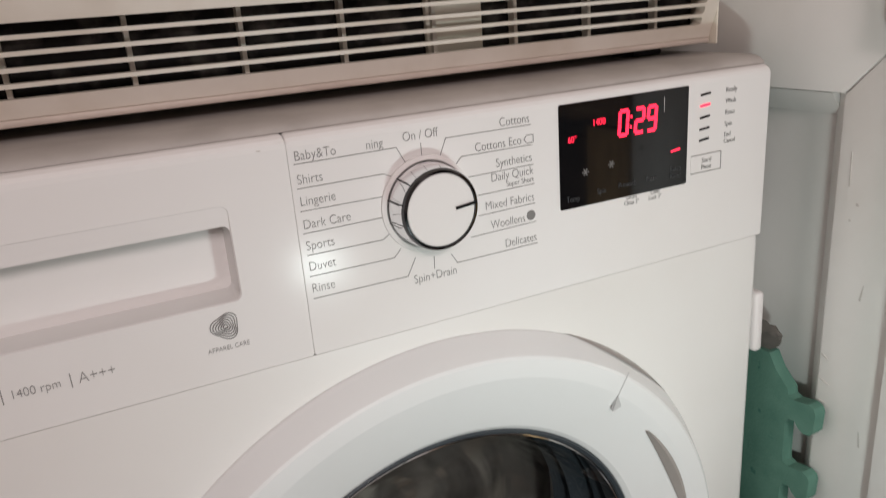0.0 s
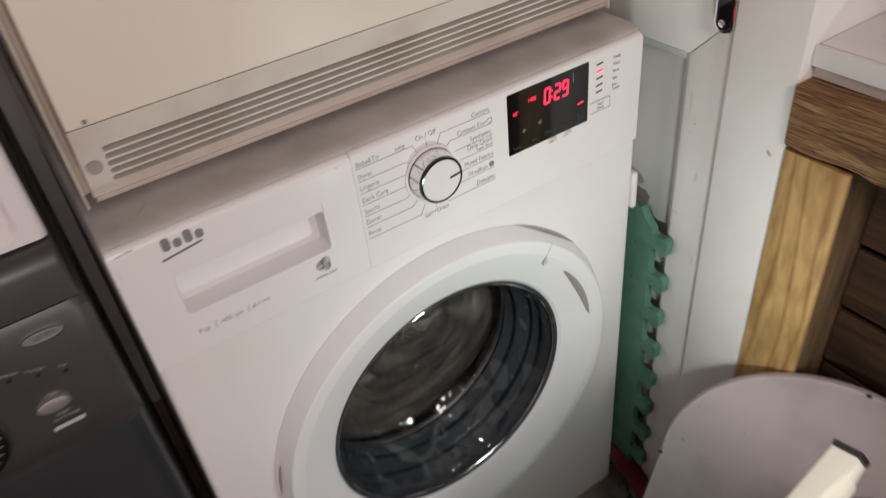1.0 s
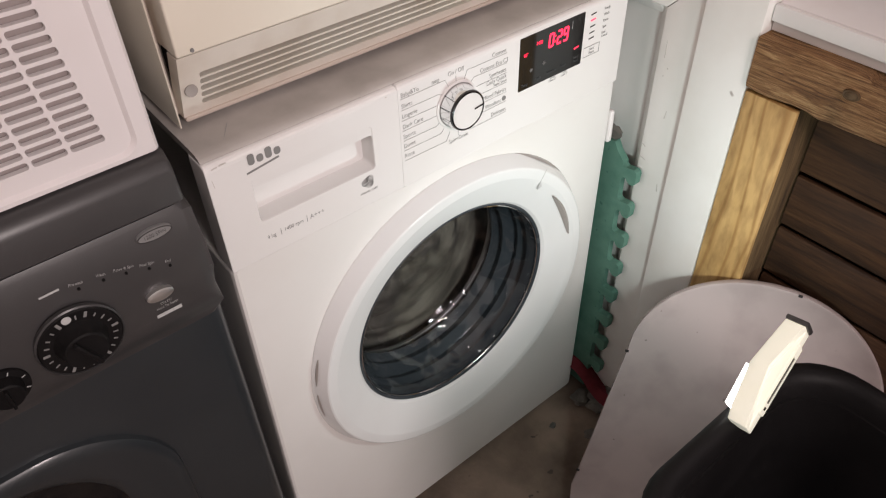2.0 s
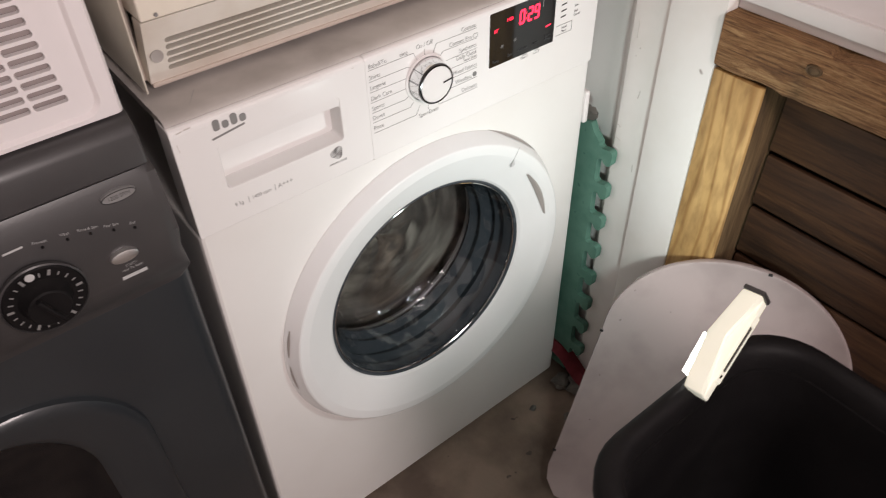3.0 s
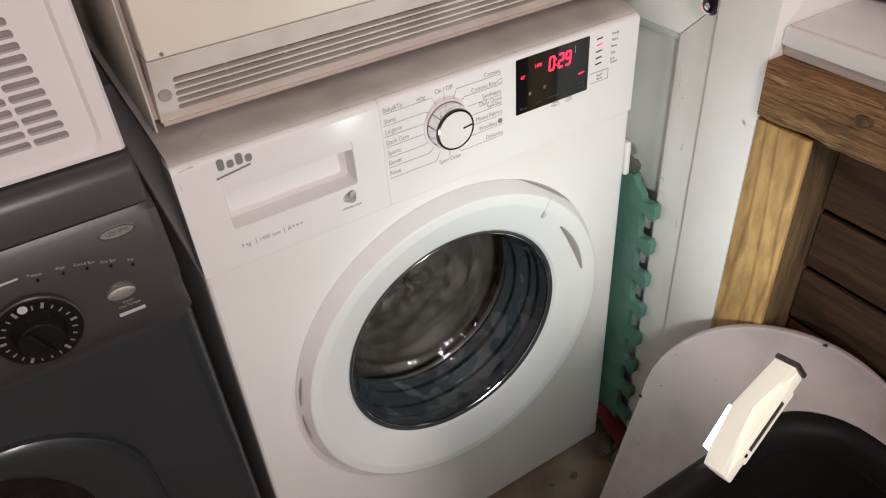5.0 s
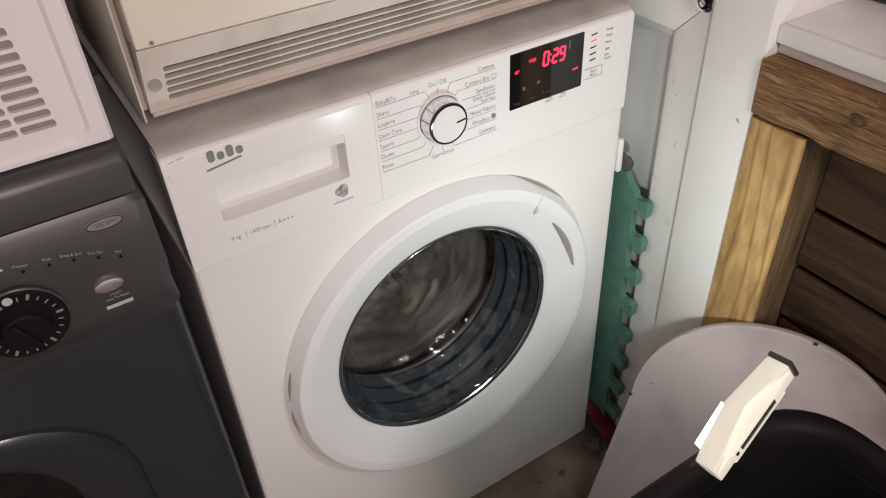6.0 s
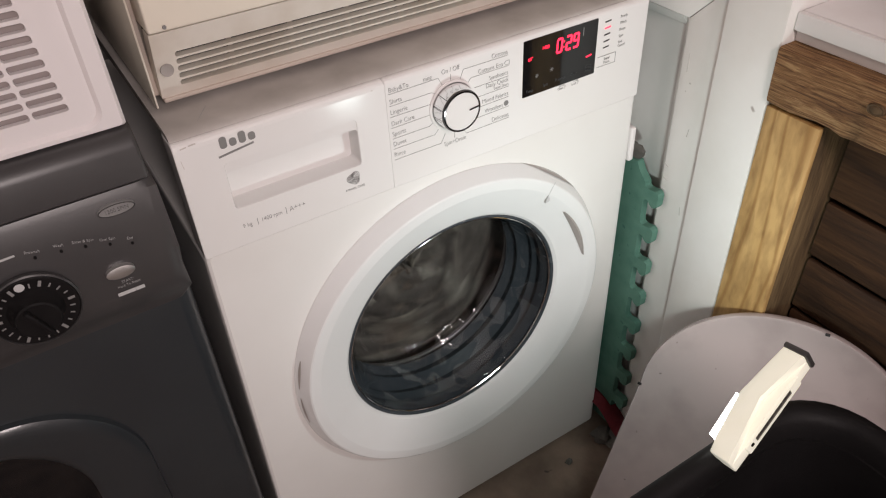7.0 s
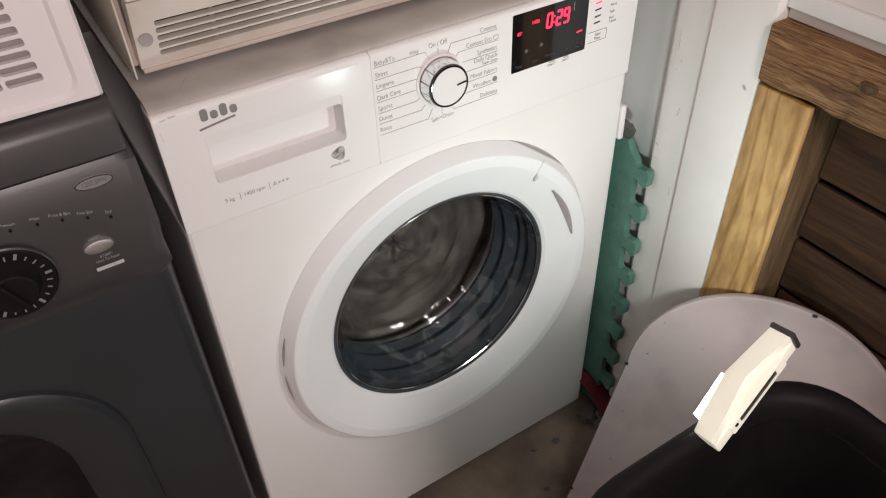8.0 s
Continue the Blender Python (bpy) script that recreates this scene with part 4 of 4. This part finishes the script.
    part("badge_rim", stroke(ring, 0.0009, yb - 0.0004), SLATE2, badge)
    # the row of stage names rises in a shallow arc
    for text, x, z in (("Prewash", -0.4390, 0.7872), ("Wash", -0.4180, 0.7850), ("Rinse & Spin", -0.3985, 0.7816), ("Final Spin", -0.3790, 0.7758), ("End", -0.3610, 0.7696)):
        words(text, x, z, 0.0043, INKL, fascia, face(z) - 0.0011, "CENTER", lean=13)
        part("indicator", lathe([(0.0014, face(z - 0.006) + 0.003), (0.0014, face(z - 0.006) - 0.0012)], x + 0.0005, z - 0.0058, 12, False, True), BLACKP, fascia)
    part("printed_bar", stroke([(-0.4690, 0.7885), (-0.4530, 0.7890)], 0.0020, face(0.789) - 0.0012), INKL, fascia)
    words("START/", -0.3765, 0.7295, 0.0042, INKL, fascia, yk - 0.0014, "CENTER")
    words("Hold To Reset", -0.3765, 0.7250, 0.0042, INKL, fascia, yk - 0.0014, "CENTER")
    for x, w in ((-0.3810, 0.014), (-0.3685, 0.006)):
        part("printed_bar", stroke([(x - w / 2, 0.7172), (x + w / 2, 0.7172)], 0.0038, face(0.7172) - 0.0018), INKL, fascia)
    # rounded-square door with dark glass
    cx, cz = -0.626, 0.355
    def sq(hw, ht, r, yy):
        return at_y(rr(cx - hw, cx + hw, cz - ht, cz + ht, r, 14), yy)
    loops = [sq(0.204, 0.262, 0.125, F + 0.002), sq(0.2025, 0.2605, 0.124, F - 0.006), sq(0.198, 0.256, 0.122, F - 0.0100), sq(0.190, 0.248, 0.118, F - 0.0110), sq(0.152, 0.238, 0.112, F - 0.0085), sq(0.143, 0.233, 0.108, F - 0.0065), sq(0.138, 0.229, 0.105, F - 0.002)]
    door = part("door", loft(bmesh.new(), loops), SLATE, d, "dark grey rounded-square door")
    part("glass", loft(bmesh.new(), [sq(0.1395, 0.2305, 0.106, F - 0.003), sq(0.126, 0.217, 0.098, F - 0.006), sq(0.085, 0.16, 0.07, F - 0.010), sq(0.03, 0.06, 0.028, F - 0.012)], False, True), DISPLAY, door, "black door glass")
    return d


dark_machine()


def vent_box():
    v = thing("appliance", "white appliance with slotted vent panel on the dark washing machine", "appliance")
    X0, X1, Z0, Z1, F = -0.80, -0.3270, 0.8615, 1.2485, 0.013
    part("body", one_box(X0 + 0.004, X1 - 0.004, F + 0.012, 0.36, Z0 + 0.002, Z1 - 0.002, 0.004), BOXW, v)
    # grey backing that paints the shade inside the slots
    part("backing", one_box(X0 + 0.03, X1 - 0.03, F + 0.0075, F + 0.0115, Z0 + 0.022, Z1 - 0.03), surface("vent_shadow_plate", (0.34, 0.29, 0.28), (0.28, 0.24, 0.23), 0.6, bump=0.05), v, "plate behind the slots, coloured grey as their shade")
    g = bmesh.new()
    px, pz, w, h = 0.0310, 0.0103, 0.0280, 0.0070
    xr, zb = -0.3650, 0.8860
    cols, rows = 12, 32
    xl, zt = xr - cols * px, zb + rows * pz
    for c in range(cols):
        for r in range(rows):
            a, b = xr - (c + 1) * px, zb + r * pz
            slotted(g, a, a + px, b, b + pz, (a + (px - w) / 2, a + (px + w) / 2, b + (pz - h) / 2, b + (pz + h) / 2), F, F + 0.006, 4)
    e1, e2 = rr(X0 + 0.016, X1 - 0.0160, Z0 + 0.0060, Z1 - 0.016, 0.016, 6), rr(X0, X1, Z0, Z1, 0.003, 6)
    e0 = rr(X0 + 0.0195, X1 - 0.0195, Z0 + 0.0095, Z1 - 0.0195, 0.0135, 6)
    inner = rr(xl, xr, zb, zt, 0.0002, 6)
    loft(g, [at_y(inner, F), at_y(e0, F), at_y(e1, F - 0.0040), at_y(rr(X0 + 0.003, X1 - 0.003, Z0 + 0.002, Z1 - 0.003, 0.003, 6), F - 0.0040), at_y(e2, F), at_y(e2, F + 0.012)])
    for q in g.verts:
        if xl - 0.001 < q.co.x < xr + 0.001 and zb - 0.001 < q.co.z < zt + 0.001:
            q.co.x -= 0.10 * (q.co.z - zb)
    part("vent_panel", g, BOXW, v, "white panel with columns of slots", sharp=25)
    return v


vent_box()


# ---------------------------------------------------------------- things beside the machine
def foam_mat():
    pts = [(0.42, 0.004), (0.42, 0.592), (-0.004, 0.588), (-0.012, 0.575)]
    zc = 0.5425
    while zc > 0.03:
        pts += [(-0.025, zc + 0.020), (-0.026, zc + 0.014), (-0.031, zc + 0.012), (-0.046, zc + 0.0145), (-0.051, zc + 0.0125), (-0.053, zc + 0.008), (-0.052, zc - 0.009), (-0.049, zc - 0.0135), (-0.043, zc - 0.0145), (-0.038, zc - 0.012), (-0.034, zc - 0.007), (-0.028, zc - 0.008), (-0.025, zc - 0.013), (-0.025, zc - 0.020)]
        zc -= 0.0655
    pts += [(-0.022, 0.004)]
    bm = loft(bmesh.new(), [[(x, y, z) for y, z in pts] for x in (0.3165, 0.3285)], True, True)
    ob = part("foam_mat", bm, FOAM, None, "", True, 30)
    tagged(ob, "green foam puzzle mat standing between machine and wall", "foam mat")
    bm = bmesh.new()
    bmesh.ops.create_icosphere(bm, subdivisions=3, radius=1)
    for v in bm.verts:
        k = 1 + 0.3 * noise.noise(v.co * 2.2)
        v.co = Vector((0.3225 + v.co.x * k * 0.006, 0.012 + v.co.y * k * 0.022, 0.6 + v.co.z * k * 0.012))
    tagged(part("foam_scrap", bm, FOAMD), "torn dirty grey foam scrap on the green mat", "scrap")


def floor_scraps():
    bm = bmesh.new()
    n = 24
    loops = []
    for k in range(n):
        f = k / (n - 1)
        y = 0.03 - 0.19 * f
        z = 0.055 - 0.045 * f + 0.006 * math.sin(9 * f)
        x = 0.302 + 0.02 * f + 0.006 * math.sin(7 * f)
        loops.append([(x - 0.02, y, z + 0.010), (x, y + 0.004, z + 0.016), (x + 0.018, y, z + 0.006), (x, y - 0.004, max(0.001, z - 0.012))])
    loft(bm, loops, True, True)
    tagged(part("red_strap", bm, REDC), "crumpled red cloth strap on the floor", "strap")
    rnd = random.Random(3)
    for k, (x, y, s) in enumerate(((0.315, -0.075, 0.035), (0.285, -0.045, 0.022), (0.33, -0.13, 0.03), (0.24, -0.11, 0.012), (0.20, -0.05, 0.007))):
        bm = bmesh.new()
        bmesh.ops.create_icosphere(bm, subdivisions=3, radius=1)
        for v in bm.verts:
            q = 1 + 0.5 * noise.noise(v.co * 1.8 + Vector((k * 3, 0, 0)))
            v.co = Vector((x + v.co.x * q * s, y + v.co.y * q * s * 0.8, s * 0.5 + v.co.z * q * s * 0.5))
        tagged(part("foam_scrap", bm, FOAMD), "grey torn scrap lying on the floor", "scrap", "scraps on the floor")


def plastic_shell():
    """Dished shell with a round head, leaning on the stud."""
    nrm = Vector((-0.85, -0.42, 0.32)).normalized()
    u = Vector((0, 0, 1)).cross(nrm).normalized()
    v = nrm.cross(u)
    p0 = Vector((0.2050, -0.1770, 0.3310))
    cu, cv = 0.170, -0.05

    def outline(s, depth):
        pts = []
        for k in range(49):
            a = math.pi * k / 48
            pts.append((0.176 * math.cos(a), 0.010 + 0.162 * math.sin(a)))
        left = [(-0.176 - 0.030 * f, 0.010 - 0.26 * f) for f in (0.2, 0.4, 0.6, 0.8, 1.0)] + [(-0.211, -0.285), (-0.208, -0.315), (-0.19, -0.345)]
        bottom = [(x, -0.360) for x in (-0.12, 0.0, 0.12)]
        right = [(-x, y) for x, y in reversed(left)]
        out = []
        for uu, vv in pts + left + bottom + right:
            w = p0 + u * (cu + uu * s) + v * (cv + (vv - cv) * s) - nrm * depth
            w.z = max(w.z, 0.002)
            out.append(tuple(w))
        return out
    loops = [outline(1.0, 0.012), outline(1.004, 0.004), outline(0.997, 0.0005), outline(0.99, 0.0008), outline(0.97, 0.003), outline(0.93, 0.0075), outline(0.86, 0.013), outline(0.76, 0.018), outline(0.60, 0.021), outline(0.35, 0.022), outline(0.02, 0.022)]
    bm = loft(bmesh.new(), loops, False, True)
    loft(bm, [outline(1.0, 0.012), outline(0.97, 0.012), outline(0.93, 0.018), outline(0.86, 0.022), outline(0.02, 0.026)], False, True)
    ob = tagged(part("plastic_seat_shell", bm, BINW, None, "", True, 60), "scuffed white plastic shell with round head, leaning on the stud", "plastic shell")
    # moulded notches in the rim: small blocks, the cuts' shade put into their dark colour
    for uu, vv in ((cu - 0.1765, 0.005), (cu + 0.028, 0.169), (cu - 0.206, -0.248)):
        c = p0 + u * uu + v * vv + nrm * 0.001
        bm = bmesh.new()
        box(bm, -0.0028, 0.0028, -0.0018, 0.0018, -0.002, 0.0007, 0.0006)
        for w in bm.verts:
            w.co = c + u * w.co.x + v * w.co.y + nrm * w.co.z
        part("notch", bm, DARK, ob, "small dark block as the shade in a rim notch")


def black_bin():
    b = thing("bin", "tall open black plastic bin with a rolled rim", "bin")
    x0, x1, y0, y1 = -0.152, 0.169, -0.83, -0.402

    def ring(i, z, r):
        return [(x, y, z) for x, y in rr(x0 + i, x1 - i, y0 + i, y1 - i, r, 8)]
    loops = [ring(0.05, 0.0, 0.05), ring(0.012, 0.545, 0.07), ring(0.010, 0.571, 0.07), ring(0.027, 0.571, 0.062), ring(0.031, 0.50, 0.058), ring(0.037, 0.30, 0.05), ring(0.045, 0.012, 0.045)]
    part("shell", loft(bmesh.new(), loops, True, True), BLACKP, b, sharp=50)
    # broad rolled lip that falls to a crease inside
    rim = [ring(0.004, 0.570, 0.072), ring(0.000, 0.572, 0.075), ring(-0.001, 0.588, 0.076), ring(0.0015, 0.5955, 0.076), ring(0.006, 0.5995, 0.074), ring(0.012, 0.600, 0.072), ring(0.018, 0.597, 0.068), ring(0.0225, 0.590, 0.065), ring(0.0245, 0.5715, 0.064), ring(0.004, 0.570, 0.072)]
    part("rim", loft(bmesh.new(), rim), BLACKP, b, "rolled black rim", sharp=50)
    return b


def led_lamp():
    t = thing("lamp", "small lit ivory LED lamp propped on the black bin rim", "lamp")
    L = (END_B - END_A).length / 2

    def put(bm):
        bmesh.ops.transform(bm, matrix=CASE, verts=bm.verts)
        return bm
    def slab(profile, half, bevel, off=0.0):
        bm = loft(bmesh.new(), [[(x, y, z) for x, z in profile] for y in (off - half, off + half)], True, True)
        bmesh.ops.bevel(bm, geom=list(bm.edges), offset=bevel, segments=3, profile=0.5, affect="EDGES")
        return put(bm)
    # bent cheek on the camera's side, shaped to fit its view, flat-backed half behind it
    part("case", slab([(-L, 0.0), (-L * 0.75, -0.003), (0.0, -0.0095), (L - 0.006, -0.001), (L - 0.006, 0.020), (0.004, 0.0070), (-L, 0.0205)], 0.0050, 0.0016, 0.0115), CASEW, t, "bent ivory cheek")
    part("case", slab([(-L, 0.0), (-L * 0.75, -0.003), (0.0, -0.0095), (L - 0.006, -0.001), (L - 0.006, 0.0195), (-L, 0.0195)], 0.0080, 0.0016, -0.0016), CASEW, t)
    part("end_cap", put(one_box(L - 0.0058, L - 0.0005, -0.0098, 0.0170, -0.0022, 0.0212, 0.0015, 2)), SLATE2, t, "grey end cap")

    def flat(x0, x1, y0, y1, r, z):
        return [(x, y, z) for x, y in rr(x0, x1, y0, y1, r, 3)]
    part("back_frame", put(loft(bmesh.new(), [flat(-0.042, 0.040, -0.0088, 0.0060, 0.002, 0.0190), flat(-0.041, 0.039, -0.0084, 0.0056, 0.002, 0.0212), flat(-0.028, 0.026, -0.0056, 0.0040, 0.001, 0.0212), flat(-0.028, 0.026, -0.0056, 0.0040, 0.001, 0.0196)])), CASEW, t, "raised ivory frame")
    part("back_window", put(one_box(-0.028, 0.026, -0.0056, 0.0040, 0.0190, 0.0204)), LCD, t, "dark window in the back")
    part("switch", put(one_box(-0.036, -0.032, 0.000, 0.003, 0.0206, 0.0226, 0.0008)), BLACKP, t, "small black switch")
    part("light_panel", slab([(-L + 0.013, -0.0098), (-0.003, -0.0120), (-0.003, -0.0098), (-L + 0.013, -0.0040)], 0.0102, 0.0006, 0.0056), LAMPGLOW, t, "glowing white light panel")
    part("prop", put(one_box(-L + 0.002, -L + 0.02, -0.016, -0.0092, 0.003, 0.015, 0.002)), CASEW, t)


def wall_latch():
    w = thing("latch", "chrome oblong latch plate with black centre screwed to the white frame", "latch")

    def plate(y0, y1, z0, z1, r, x0, x1, inset=0.001):
        return loft(bmesh.new(), [[(x0, y, z) for y, z in rr(y0, y1, z0, z1, r, 8)], [(x1 + 0.001, y, z) for y, z in rr(y0, y1, z0, z1, r, 8)], [(x1, y, z) for y, z in rr(y0 + inset, y1 - inset, z0 + inset, z1 - inset, r - inset, 8)]], False, True)
    part("plate", plate(-0.0985, -0.0725, 0.848, 0.955, 0.0125, 0.333, 0.322), CHROME, w, "chrome surround")
    part("centre", plate(-0.0945, -0.0765, 0.852, 0.951, 0.0088, 0.3225, 0.3195), DISPLAY, w, "glossy black centre")
    part("screw", loft(bmesh.new(), [[(x, -0.0855 + r * math.cos(k * math.pi / 10), 0.860 + r * math.sin(k * math.pi / 10)) for k in range(20)] for x, r in ((0.3197, 0.0042), (0.3183, 0.0042), (0.3175, 0.003))], False, True), CHROME, w, "chrome screw")



def packing_strip():
    bm = one_box(0.2990, 0.3085, -0.003, 0.05, 0.592, 0.647, 0.0035, 3)
    for v in bm.verts:
        v.co.x += 0.0015 * noise.noise(v.co * 60)
    tagged(part("packing_strip", bm, SILLW), "white foam packing strip wedged beside the machine", "packing strip")


foam_mat()
packing_strip()
floor_scraps()
plastic_shell()
black_bin()
led_lamp()
wall_latch()


# ---------------------------------------------------------------- movement
def motions():
    """The drum and its laundry turn steadily about the drum's axis; the garments lag and slip a little."""
    steps = 100
    times = [8.0 * k / steps for k in range(steps + 1)]
    walk(drum, [(t, pose(CX, 0.10, CZ, 0, 850 * t, 0)) for t in times])
    for k, g in enumerate(garments):
        rate = 838 + 4.0 * (k % 3)
        walk(g, [(t, pose(CX, 0.10, CZ, 0, rate * t + 5 * math.sin(2.1 * t + k), 0)) for t in times])


motions()
